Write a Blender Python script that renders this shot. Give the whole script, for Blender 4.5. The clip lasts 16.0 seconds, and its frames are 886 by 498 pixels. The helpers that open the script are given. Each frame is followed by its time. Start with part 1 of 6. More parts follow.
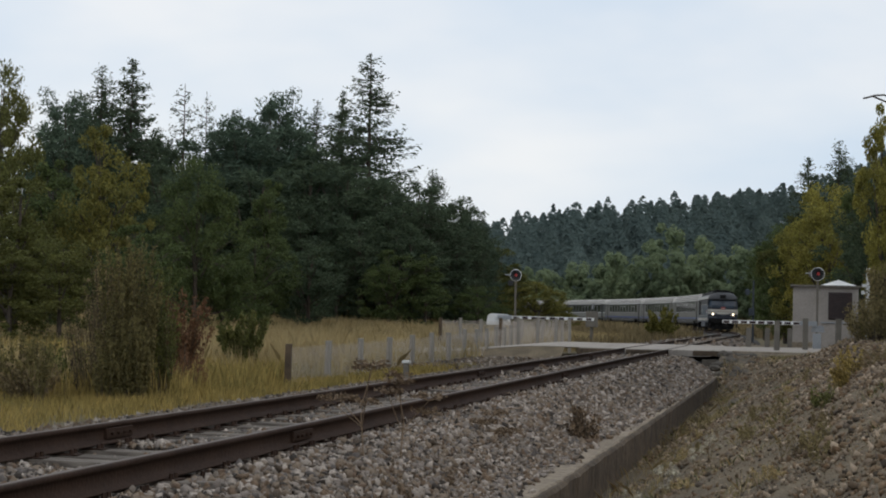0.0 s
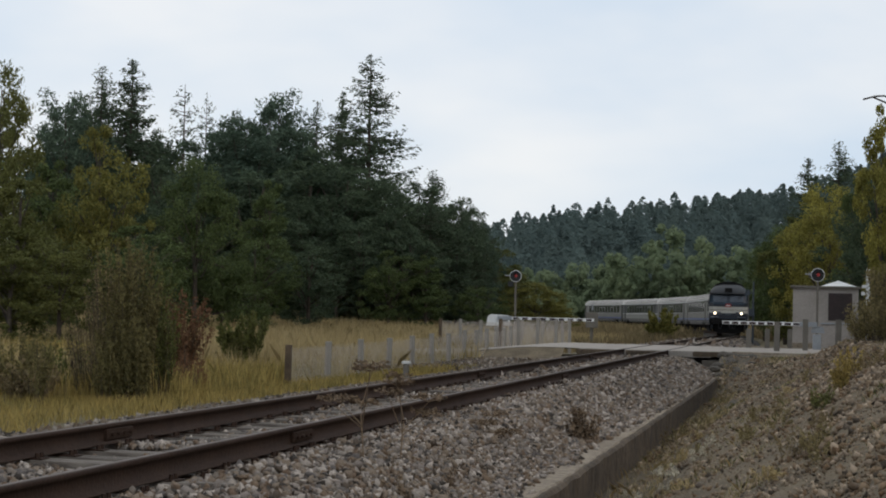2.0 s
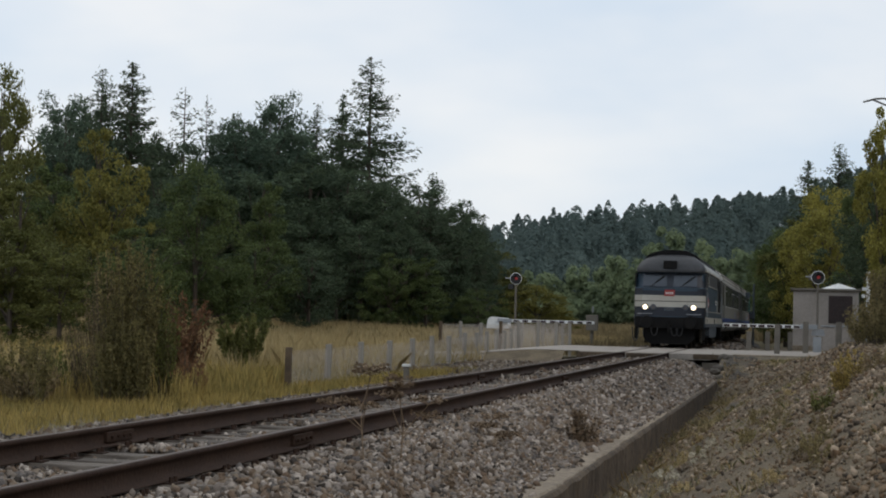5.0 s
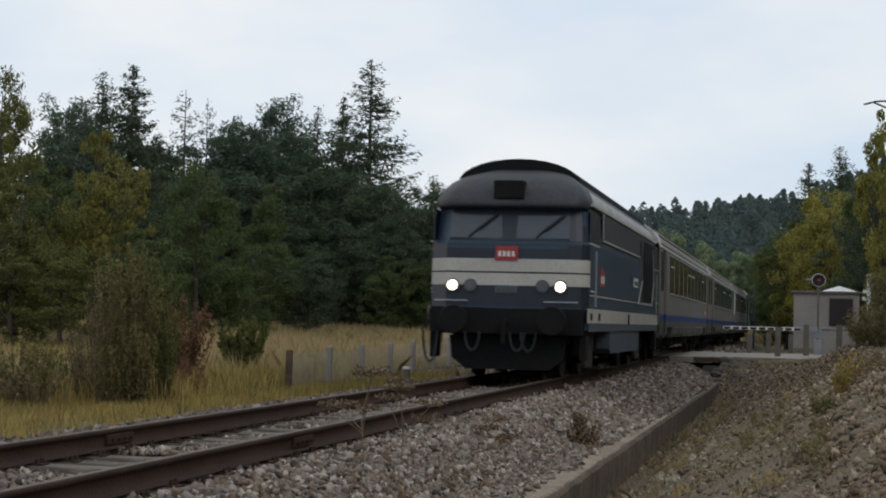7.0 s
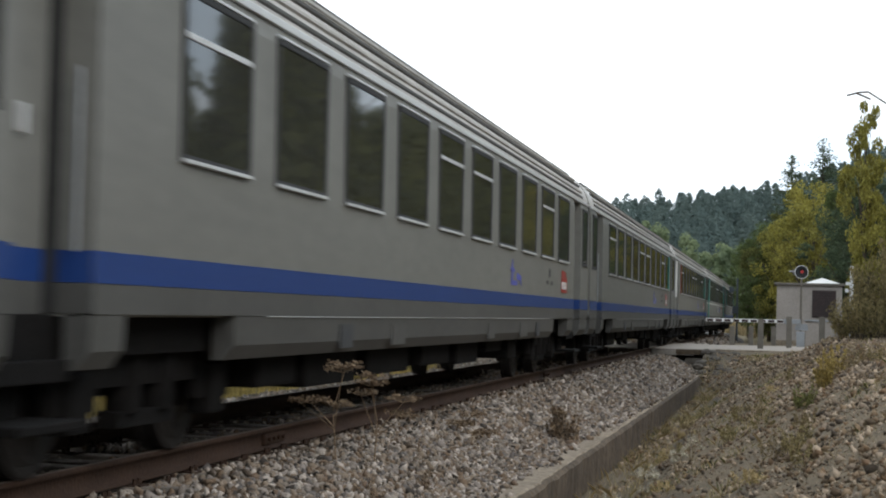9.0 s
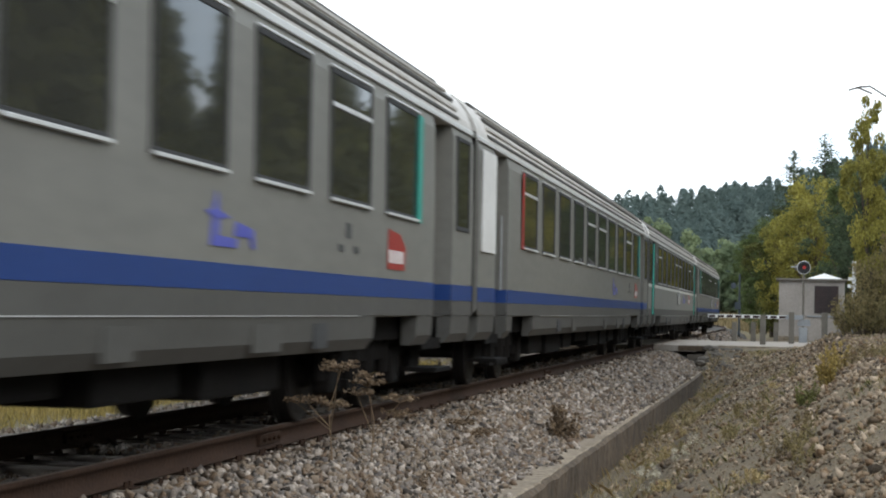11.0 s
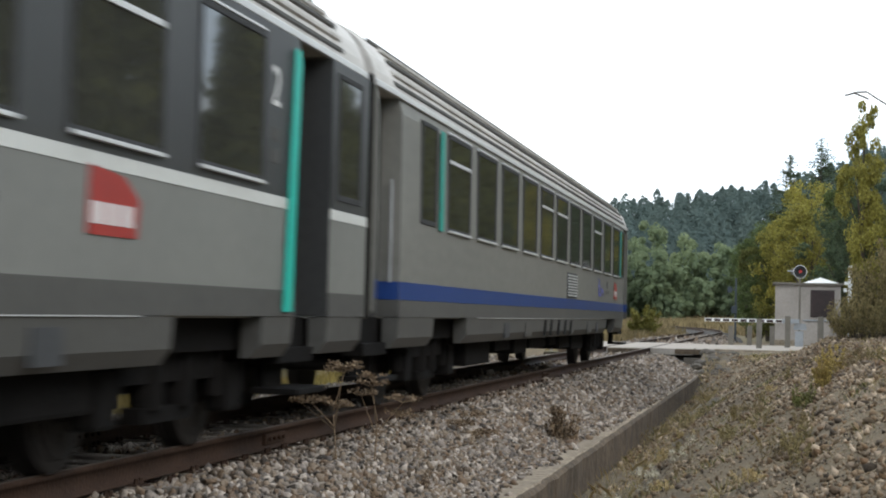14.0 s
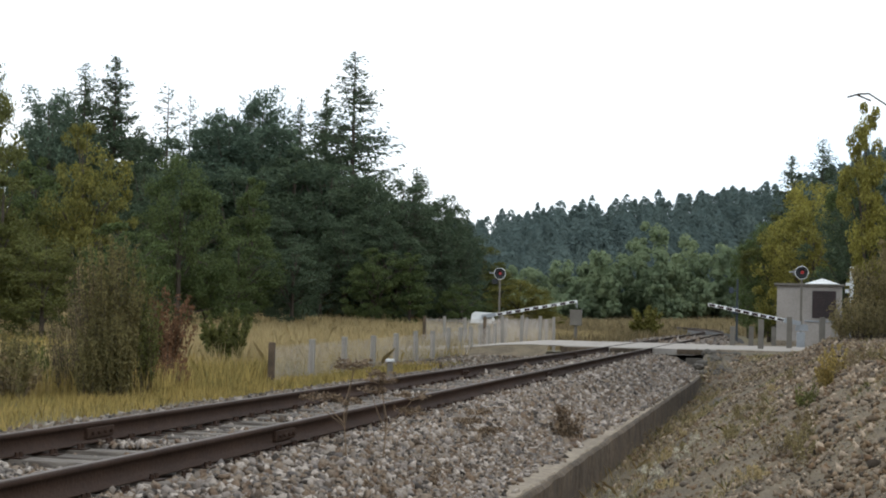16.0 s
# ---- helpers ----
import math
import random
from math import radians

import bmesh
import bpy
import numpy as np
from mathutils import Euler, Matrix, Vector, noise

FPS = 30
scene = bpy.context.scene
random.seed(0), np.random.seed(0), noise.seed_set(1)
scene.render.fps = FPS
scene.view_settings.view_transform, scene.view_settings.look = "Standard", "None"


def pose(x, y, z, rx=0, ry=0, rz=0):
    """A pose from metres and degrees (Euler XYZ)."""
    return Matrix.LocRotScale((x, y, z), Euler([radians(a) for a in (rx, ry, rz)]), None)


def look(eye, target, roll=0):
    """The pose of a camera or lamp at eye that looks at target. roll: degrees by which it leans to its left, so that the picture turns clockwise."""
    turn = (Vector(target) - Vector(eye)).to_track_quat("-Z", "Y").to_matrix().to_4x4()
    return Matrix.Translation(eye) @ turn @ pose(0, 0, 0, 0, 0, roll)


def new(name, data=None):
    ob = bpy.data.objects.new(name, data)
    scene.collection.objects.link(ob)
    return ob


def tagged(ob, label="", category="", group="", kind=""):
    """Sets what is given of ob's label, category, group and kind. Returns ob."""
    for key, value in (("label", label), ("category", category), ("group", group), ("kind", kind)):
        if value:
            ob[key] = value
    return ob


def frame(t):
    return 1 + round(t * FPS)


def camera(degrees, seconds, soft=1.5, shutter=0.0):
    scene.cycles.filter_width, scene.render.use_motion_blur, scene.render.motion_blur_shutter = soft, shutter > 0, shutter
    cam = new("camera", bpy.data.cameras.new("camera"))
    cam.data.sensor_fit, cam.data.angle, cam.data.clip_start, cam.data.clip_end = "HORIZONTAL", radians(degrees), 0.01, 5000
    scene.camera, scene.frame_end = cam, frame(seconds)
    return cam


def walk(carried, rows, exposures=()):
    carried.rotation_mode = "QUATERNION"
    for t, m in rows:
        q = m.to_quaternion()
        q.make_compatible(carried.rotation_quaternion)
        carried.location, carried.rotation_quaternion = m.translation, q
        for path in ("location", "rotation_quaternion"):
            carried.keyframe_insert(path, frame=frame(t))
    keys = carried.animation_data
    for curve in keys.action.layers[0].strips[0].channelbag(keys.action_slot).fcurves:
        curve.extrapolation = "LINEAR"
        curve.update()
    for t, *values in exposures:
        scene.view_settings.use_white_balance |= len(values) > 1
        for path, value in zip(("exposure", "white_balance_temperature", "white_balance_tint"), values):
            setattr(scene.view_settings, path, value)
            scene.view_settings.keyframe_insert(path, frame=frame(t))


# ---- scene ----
cam = camera(28.08, 16.0, soft=1.95, shutter=0.3)
# seconds, place, yaw, pitch, roll
ROWS = [
    (0.0, 0.000, 0.000, 1.002, 11.356, 2.101, 1.405),
    (0.5, -0.000, 0.000, 1.002, 11.356, 2.101, 1.405),
    (1.0, -0.000, 0.000, 1.002, 11.356, 2.101, 1.405),
    (1.5, -0.000, 0.001, 1.002, 11.355, 2.101, 1.407),
    (2.0, 0.000, -0.000, 1.002, 11.356, 2.128, 1.406),
    (2.5, 0.001, -0.004, 1.002, 11.358, 2.136, 1.420),
    (3.0, -0.000, 0.002, 1.002, 11.358, 2.157, 1.407),
    (3.5, 0.000, 0.001, 1.002, 11.359, 2.185, 1.402),
    (4.0, 0.000, 0.002, 1.002, 11.359, 2.186, 1.409),
    (6.5, -0.001, 0.008, 1.003, 11.381, 2.284, 1.390),
    (7.0, -0.000, 0.004, 1.003, 11.384, 2.297, 1.391),
    (7.5, -0.063, 0.515, 1.026, 10.823, 2.027, 1.120),
    (8.0, 0.053, 1.181, 1.075, 10.621, 1.626, 0.981),
    (8.5, 0.019, 0.401, 1.027, 10.800, 1.955, 1.344),
    (10.8, 0.014, 0.308, 1.021, 11.046, 2.124, 1.309),
    (11.0, 0.024, 0.552, 1.036, 10.928, 1.938, 1.141),
    (11.5, 0.028, 0.626, 1.041, 10.721, 1.819, 1.141),
    (12.0, 0.005, 0.051, 1.006, 10.996, 2.193, 1.242),
    (12.5, 0.032, 0.713, 1.046, 10.709, 1.833, 0.963),
    (13.0, 0.004, 0.018, 1.004, 10.963, 2.134, 1.342),
    (13.5, 0.009, 0.137, 1.011, 10.888, 2.140, 1.257),
    (14.0, 0.016, 0.304, 1.021, 10.811, 2.050, 1.298),
    (14.5, -0.003, -0.172, 0.992, 10.971, 2.177, 1.426),
    (15.0, 0.008, 0.123, 1.010, 10.993, 2.167, 1.411),
    (15.5, -0.005, -0.224, 0.989, 11.009, 2.264, 1.301),
    (16.0, -0.012, 0.095, 1.008, 10.845, 2.056, 1.427),
]
walk(cam, [(t, pose(x, y, z, 90 + pitch, 0, yaw) @ pose(0, 0, 0, 0, 0, roll)) for t, x, y, z, yaw, pitch, roll in ROWS],
     exposures=[(0.0, 0.0, 6650, 11), (7.6, 0.0, 6650, 11), (8.0, 0.03, 6650, 11), (8.5, 0.55, 6650, 10), (10.8, 1.1, 6650, 9), (15.3, 1.08, 6650, 9), (16.0, 0.74, 6550, 9)])
# ---- world and sun ----
world = bpy.data.worlds.new("sky")
scene.world = world
world.use_nodes = True
wn, wl = world.node_tree.nodes, world.node_tree.links
wn.clear()
w_out = wn.new("ShaderNodeOutputWorld")
w_bg = wn.new("ShaderNodeBackground")
w_sky = wn.new("ShaderNodeTexSky")
w_sky.sky_type, w_sky.sun_disc = "NISHITA", False
w_sky.sun_elevation, w_sky.sun_rotation = radians(35), radians(124)
w_cloud = wn.new("ShaderNodeTexNoise")
w_cloud.inputs["Scale"].default_value, w_cloud.inputs["Detail"].default_value = 4.2, 4.0
w_map = wn.new("ShaderNodeMapping")
w_map.inputs["Scale"].default_value = (1.0, 1.0, 2.6)
w_tc = wn.new("ShaderNodeTexCoord")
w_ramp = wn.new("ShaderNodeValToRGB")
w_ramp.color_ramp.elements[0].position, w_ramp.color_ramp.elements[0].color = 0.49, (6.6, 8.0, 9.6, 1)
w_ramp.color_ramp.elements[1].position, w_ramp.color_ramp.elements[1].color = 0.90, (9.7, 10.0, 10.25, 1)
w_mix = wn.new("ShaderNodeMix")
w_mix.data_type = "RGBA"
w_mix.inputs[0].default_value = 0.9
wl.new(w_tc.outputs["Generated"], w_map.inputs[0])
wl.new(w_map.outputs[0], w_cloud.inputs["Vector"])
# thin cloud grows brighter towards the veiled sun
w_dot = wn.new("ShaderNodeVectorMath")
w_dot.operation = "DOT_PRODUCT"
w_dot.inputs[1].default_value = Vector((-0.80, 0.35, 0.45)).normalized()
w_sum = wn.new("ShaderNodeMath")
w_sum.operation = "MULTIPLY_ADD"
w_sum.inputs[1].default_value = 0.42
wl.new(w_tc.outputs["Generated"], w_dot.inputs[0])
wl.new(w_dot.outputs["Value"], w_sum.inputs[0])
wl.new(w_cloud.outputs[0], w_sum.inputs[2])
wl.new(w_sum.outputs[0], w_ramp.inputs[0])
wl.new(w_sky.outputs[0], w_mix.inputs[6])
wl.new(w_ramp.outputs[0], w_mix.inputs[7])
wl.new(w_mix.outputs[2], w_bg.inputs["Color"])
w_bg.inputs["Strength"].default_value = 0.095
wl.new(w_bg.outputs[0], w_out.inputs[0])

sun = new("sun", bpy.data.lights.new("sun", "SUN"))
sun.data.energy, sun.data.angle, sun.data.color = 0.75, radians(30), (1.0, 0.94, 0.86)
sun.matrix_world = look((75, -50, 62), (0, 0, 0))


# ---- materials ----
def mat(name, a, b=None, rough=0.8, metal=0.0, scale=4.0, fine=40.0, bump=0.0, vary="", spread=0.25, emit=0.0, spec=0.4, stretch=None, trans=0.0):
    """Two tones mixed by coarse and fine noise; vary: 'object' or 'island' shifts the brightness piece by piece."""
    m = bpy.data.materials.new(name)
    m.use_nodes = True
    n, l = m.node_tree.nodes, m.node_tree.links
    bsdf = n["Principled BSDF"]
    bsdf.inputs["Roughness"].default_value, bsdf.inputs["Metallic"].default_value = rough, metal
    bsdf.inputs["Specular IOR Level"].default_value = spec
    b = b or tuple(c * 0.75 for c in a)
    tc = n.new("ShaderNodeTexCoord")
    vec = tc.outputs["Object"]
    if stretch:
        mp = n.new("ShaderNodeMapping")
        mp.inputs["Scale"].default_value = stretch
        l.new(vec, mp.inputs[0])
        vec = mp.outputs[0]
    big, small = n.new("ShaderNodeTexNoise"), n.new("ShaderNodeTexNoise")
    for t, s in ((big, scale), (small, fine)):
        t.inputs["Scale"].default_value, t.inputs["Detail"].default_value = s, 4.0
        l.new(vec, t.inputs["Vector"])
    add = n.new("ShaderNodeMath")
    add.operation = "ADD"
    l.new(big.outputs[0], add.inputs[0])
    l.new(small.outputs[0], add.inputs[1])
    rng = n.new("ShaderNodeMapRange")
    rng.inputs[1].default_value, rng.inputs[2].default_value = 0.72, 1.28
    l.new(add.outputs[0], rng.inputs[0])
    mix = n.new("ShaderNodeMix")
    mix.data_type = "RGBA"
    mix.inputs[6].default_value, mix.inputs[7].default_value = (*a, 1), (*b, 1)
    l.new(rng.outputs[0], mix.inputs[0])
    col = mix.outputs[2]
    if vary:
        rnd = n.new("ShaderNodeObjectInfo").outputs["Random"] if vary == "object" else n.new("ShaderNodeNewGeometry").outputs["Random Per Island"]
        hsv = n.new("ShaderNodeHueSaturation")
        mr = n.new("ShaderNodeMapRange")
        mr.inputs[3].default_value, mr.inputs[4].default_value = 1 - spread, 1 + spread
        l.new(rnd, mr.inputs[0])
        l.new(mr.outputs[0], hsv.inputs["Value"])
        l.new(col, hsv.inputs["Color"])
        col = hsv.outputs[0]
    l.new(col, bsdf.inputs["Base Color"])
    if bump:
        bp = n.new("ShaderNodeBump")
        bp.inputs["Strength"].default_value, bp.inputs["Distance"].default_value = bump, 0.03
        l.new(small.outputs[0], bp.inputs["Height"])
        l.new(bp.outputs[0], bsdf.inputs["Normal"])
    if trans:
        # thin leaves let part of the light through
        tl, mx = n.new("ShaderNodeBsdfTranslucent"), n.new("ShaderNodeMixShader")
        l.new(col, tl.inputs["Color"])
        mx.inputs[0].default_value = trans
        l.new(bsdf.outputs[0], mx.inputs[1])
        l.new(tl.outputs[0], mx.inputs[2])
        l.new(mx.outputs[0], n["Material Output"].inputs[0])
    if emit:
        bsdf.inputs["Emission Color"].default_value, bsdf.inputs["Emission Strength"].default_value = (*a, 1), emit
    return m


def stone_mat(name, tones, source):
    """Crushed rock: each piece takes one of several tones, with grain and dust."""
    m = mat(name, (0.2, 0.2, 0.2), None, 0.92, scale=6, fine=45, bump=0.4, spec=0.2)
    n, l = m.node_tree.nodes, m.node_tree.links
    rnd = n.new("ShaderNodeObjectInfo").outputs["Random"] if source == "object" else n.new("ShaderNodeNewGeometry").outputs["Random Per Island"]
    cr = n.new("ShaderNodeValToRGB")
    cr.color_ramp.interpolation = "CONSTANT"
    for k, c in enumerate(tones):
        e = cr.color_ramp.elements[k] if k < 2 else cr.color_ramp.elements.new(k / len(tones))
        e.position, e.color = k / len(tones), (*c, 1)
    l.new(rnd, cr.inputs[0])
    mul = n.new("ShaderNodeMix")
    mul.data_type, mul.blend_type = "RGBA", "MULTIPLY"
    mul.inputs[0].default_value = 1.0
    grey = n.new("ShaderNodeMapRange")
    grey.inputs[3].default_value, grey.inputs[4].default_value = 0.65, 1.3
    tex = [x for x in n if x.type == "TEX_NOISE"]
    l.new(tex[1].outputs[0], grey.inputs[0])
    l.new(cr.outputs[0], mul.inputs[6])
    l.new(grey.outputs[0], mul.inputs[7])
    l.new(mul.outputs[2], n["Principled BSDF"].inputs["Base Color"])
    return m


ROCKS = [tuple(v * k for v, k in zip(c, (1.10, 1.0, 0.90))) for c in [(0.05, 0.046, 0.043), (0.30, 0.283, 0.265), (0.15, 0.115, 0.085), (0.20, 0.185, 0.175), (0.11, 0.105, 0.105), (0.20, 0.17, 0.14), (0.17, 0.155, 0.14), (0.37, 0.35, 0.33),
         (0.13, 0.098, 0.074), (0.22, 0.205, 0.195), (0.09, 0.075, 0.062), (0.19, 0.16, 0.13)]]
M = {}
# Bed far darker than its stones: the shade in their gaps is painted in.
M["ballast"] = mat("ballast_bed", (0.065, 0.057, 0.049), (0.03, 0.027, 0.024), 0.95, scale=3, fine=22, bump=0.9)
M["stone"] = stone_mat("ballast_stone", ROCKS, "island")
M["stone_dark"] = stone_mat("dirty_ballast_stone", [tuple(v * k for v, k in zip(c, (0.74, 0.74, 0.72))) for c in ROCKS], "island")
M["stone_ob"] = stone_mat("ballast_stone_single", ROCKS, "object")
M["pebble"] = stone_mat("bank_stone", [tuple(v * k for v, k in zip(c, (1.0, 0.91, 0.77))) for c in ROCKS], "island")
M["rail"] = mat("rusty_rail_steel", (0.054, 0.031, 0.021), (0.028, 0.0165, 0.0115), 0.75, 0.1, scale=2, fine=30, bump=0.2, spec=0.15)
M["railtop"] = mat("worn_rail_head", (0.125, 0.095, 0.078), (0.085, 0.063, 0.050), 0.6, 0.35, scale=2, fine=20)
M["sleeper"] = mat("weathered_sleeper_wood", (0.200, 0.172, 0.145), (0.060, 0.048, 0.038), 0.9, scale=3, fine=16, bump=0.9, vary="object", spread=0.25, stretch=(0.3, 3, 1))
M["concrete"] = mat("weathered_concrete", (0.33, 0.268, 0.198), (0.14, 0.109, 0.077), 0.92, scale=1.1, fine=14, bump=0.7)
M["old_concrete"] = mat("dark_brown_concrete", (0.115, 0.082, 0.053), (0.042, 0.031, 0.021), 0.95, scale=1.6, fine=9, bump=0.9)
M["post"] = mat("grey_post_concrete", (0.185, 0.165, 0.138), (0.11, 0.098, 0.082), 0.9, scale=2, fine=30, bump=0.3)
M["palepost"] = mat("pale_weathered_post", (0.30, 0.275, 0.24), (0.20, 0.183, 0.158), 0.9, scale=2, fine=30, bump=0.3)
M["road"] = mat("pale_worn_asphalt", (0.36, 0.318, 0.275), (0.25, 0.22, 0.188), 0.9, scale=0.6, fine=12, bump=0.2)
M["white"] = mat("white_paint", (0.78, 0.78, 0.76), (0.62, 0.62, 0.6), 0.5, scale=2, fine=20)
M["hut"] = mat("rendered_wall", (0.38, 0.335, 0.30), (0.28, 0.25, 0.22), 0.9, scale=1.0, fine=14, bump=0.2)
M["dark"] = mat("dark_opening", (0.03, 0.022, 0.02), (0.05, 0.03, 0.028), 0.6, scale=2, fine=10)
M["black"] = mat("black_paint", (0.014, 0.014, 0.015), (0.022, 0.022, 0.022), 0.5, scale=3, fine=30)
M["boomred"] = mat("dark_red_stripe", (0.035, 0.013, 0.013), (0.022, 0.011, 0.011), 0.5, scale=3, fine=20)
M["steel"] = mat("galvanised_steel", (0.36, 0.37, 0.38), (0.26, 0.27, 0.28), 0.5, 0.6, scale=3, fine=30)
M["wire"] = mat("fence_wire", (0.52, 0.46, 0.40), (0.40, 0.355, 0.31), 0.7, 0.0, scale=3, fine=30)
M["redlamp"] = mat("lit_red_lamp", (0.36, 0.03, 0.03), (0.36, 0.04, 0.03), 0.3, emit=0.16)
M["blue"] = mat("faded_blue_paint", (0.0223, 0.0428, 0.0651), (0.0307, 0.0539, 0.0781), 0.5, scale=1.2, fine=18)
M["navy"] = mat("dark_navy_paint", (0.012, 0.015, 0.024), (0.02, 0.024, 0.034), 0.45, scale=1.2, fine=18)
M["roofgrey"] = mat("sooty_roof_paint", (0.040, 0.041, 0.045), (0.022, 0.023, 0.025), 0.6, scale=1.5, fine=14)
M["cove"] = mat("pale_weathered_roof_cove", (0.42, 0.42, 0.40), (0.24, 0.24, 0.23), 0.6, scale=1.2, fine=12)
M["soot"] = mat("soot_and_shade_black", (0.008, 0.008, 0.009), (0.014, 0.013, 0.012), 0.85, scale=2, fine=16, bump=0.2, spec=0.12)
M["cream"] = mat("dirty_cream_band", (0.44, 0.42, 0.37), (0.33, 0.31, 0.27), 0.5, scale=1.5, fine=20)
M["panelgrey"] = mat("dark_grey_grille", (0.050, 0.051, 0.053), (0.032, 0.033, 0.035), 0.6, scale=2, fine=26)
M["tank"] = mat("grey_fuel_tank", (0.066, 0.082, 0.100), (0.044, 0.053, 0.064), 0.65, scale=1.5, fine=18)
M["plate"] = mat("brown_brake_dust_plate", (0.062, 0.052, 0.043), (0.034, 0.029, 0.024), 0.85, scale=2, fine=16, spec=0.15)
# Near-black tone keeps running gear and the gaps between coaches dark.
M["under"] = mat("underframe_black", (0.0091, 0.0078, 0.0072), (0.0052, 0.0049, 0.0046), 0.9, scale=2.5, fine=20, bump=0.3, spec=0.1)
M["wheel"] = mat("wheel_steel", (0.026, 0.022, 0.020), (0.014, 0.012, 0.011), 0.65, 0.4, scale=3, fine=20)
M["silver"] = mat("brushed_silver_paint", (0.1720, 0.1668, 0.1479), (0.1419, 0.1376, 0.1221), 0.55, 0.0, scale=0.7, fine=9, stretch=(1, 0.25, 1), spec=0.28)
M["lowsilver"] = mat("grimy_grey_skirt", (0.0757, 0.0731, 0.0662), (0.0533, 0.0507, 0.0456), 0.6, scale=0.8, fine=10)
M["tbblue"] = mat("blue_band_paint", (0.010, 0.036, 0.15), (0.014, 0.044, 0.17), 0.4, scale=1, fine=14)
M["coachroof"] = mat("weathered_roof", (0.52, 0.49, 0.455), (0.36, 0.34, 0.31), 0.55, 0.1, scale=1.2, fine=12)
M["glass"] = mat("tinted_window_glass", (0.040, 0.040, 0.034), (0.030, 0.030, 0.026), 0.04, scale=0.5, fine=3, spec=0.4)
M["windscreen"] = mat("windscreen_glass", (0.05, 0.057, 0.07), (0.04, 0.046, 0.058), 0.08, scale=1, fine=4, spec=0.6)
M["rubber"] = mat("black_rubber", (0.02, 0.02, 0.02), (0.03, 0.03, 0.03), 0.8, scale=5, fine=30)
M["alu"] = mat("bright_aluminium", (0.66, 0.66, 0.65), (0.55, 0.55, 0.54), 0.4, 0.3, scale=5, fine=30)
M["darkband"] = mat("charcoal_band_paint", (0.0414, 0.0414, 0.0405), (0.0306, 0.0306, 0.0306), 0.42, scale=0.8, fine=12)
M["palegrey"] = mat("pale_grey_paint", (0.1804, 0.1795, 0.1628), (0.1514, 0.1505, 0.1373), 0.5, scale=0.7, fine=9)
M["whiteband"] = mat("white_band_paint", (0.56, 0.56, 0.53), (0.47, 0.47, 0.44), 0.42, scale=1, fine=14)
M["teal"] = mat("turquoise_paint", (0.01, 0.42, 0.33), (0.015, 0.36, 0.29), 0.4, scale=2, fine=14)
M["tealdull"] = mat("dull_turquoise_paint", (0.02, 0.27, 0.215), (0.025, 0.22, 0.18), 0.5, scale=2, fine=14)
M["red"] = mat("red_mark_paint", (0.32, 0.036, 0.030), (0.26, 0.03, 0.026), 0.4, scale=2, fine=14)
M["mark"] = mat("pale_mark_paint", (0.65, 0.64, 0.62), (0.55, 0.54, 0.52), 0.5, scale=2, fine=14)
M["violet"] = mat("violet_mark_paint", (0.08, 0.09, 0.36), (0.09, 0.10, 0.38), 0.4, scale=2, fine=14)
M["lamp"] = mat("lit_headlamp", (1.0, 0.84, 0.60), (1.0, 0.84, 0.60), 0.2, emit=3.0)
M["lens"] = mat("unlit_lamp_glass", (0.10, 0.09, 0.09), (0.07, 0.06, 0.06), 0.1, scale=4, fine=20)
M["bark"] = mat("tree_bark", (0.09, 0.07, 0.055), (0.05, 0.04, 0.03), 0.95, scale=3, fine=20, bump=0.4)
M["fir"] = mat("fir_needles", (0.058, 0.083, 0.052), (0.083, 0.110, 0.059), 0.8, scale=0.4, fine=3, vary="island", spread=0.4, spec=0.2, trans=0.4)
M["pine"] = mat("pine_needles", (0.060, 0.093, 0.065), (0.090, 0.122, 0.078), 0.8, scale=0.4, fine=3, vary="island", spread=0.4, spec=0.2, trans=0.4)
M["leaf"] = mat("green_leaves", (0.0666, 0.0945, 0.0342), (0.1035, 0.1278, 0.0414), 0.7, scale=0.35, fine=3, vary="island", spread=0.4, spec=0.25, trans=0.4)
M["yellow"] = mat("autumn_leaves", (0.205, 0.183, 0.044), (0.125, 0.125, 0.036), 0.7, scale=0.35, fine=3, vary="island", spread=0.4, spec=0.25, trans=0.4)
M["gold"] = mat("golden_autumn_leaves", (0.3105, 0.2702, 0.0598), (0.1898, 0.1840, 0.0494), 0.7, scale=0.35, fine=3, vary="island", spread=0.4, spec=0.25, trans=0.4)
M["olive"] = mat("olive_leaves", (0.1404, 0.1377, 0.0396), (0.0882, 0.0999, 0.0306), 0.7, scale=0.35, fine=3, vary="island", spread=0.4, spec=0.25, trans=0.4)
M["russet"] = mat("russet_leaves", (0.19, 0.095, 0.05), (0.12, 0.07, 0.038), 0.8, scale=0.5, fine=3, vary="island", spread=0.4, spec=0.2, trans=0.4)
M["brown"] = mat("brown_twigs", (0.250, 0.186, 0.100), (0.153, 0.127, 0.067), 0.9, scale=0.6, fine=4, vary="island", spread=0.4, spec=0.2, trans=0.4)
M["straw"] = mat("dry_grass", (0.4968, 0.3888, 0.2052), (0.3240, 0.2484, 0.1188), 0.9, scale=0.15, fine=1.2, vary="island", spread=0.22, spec=0.2, trans=0.4)
M["greengrass"] = mat("yellow_green_grass", (0.4480, 0.3192, 0.1064), (0.1904, 0.1680, 0.0616), 0.9, scale=0.35, fine=2.0, vary="island", spread=0.45, spec=0.2, trans=0.4)
M["field"] = mat("meadow_soil", (0.14, 0.11, 0.055), (0.085, 0.07, 0.033), 0.95, scale=0.12, fine=3.0, bump=0.5)
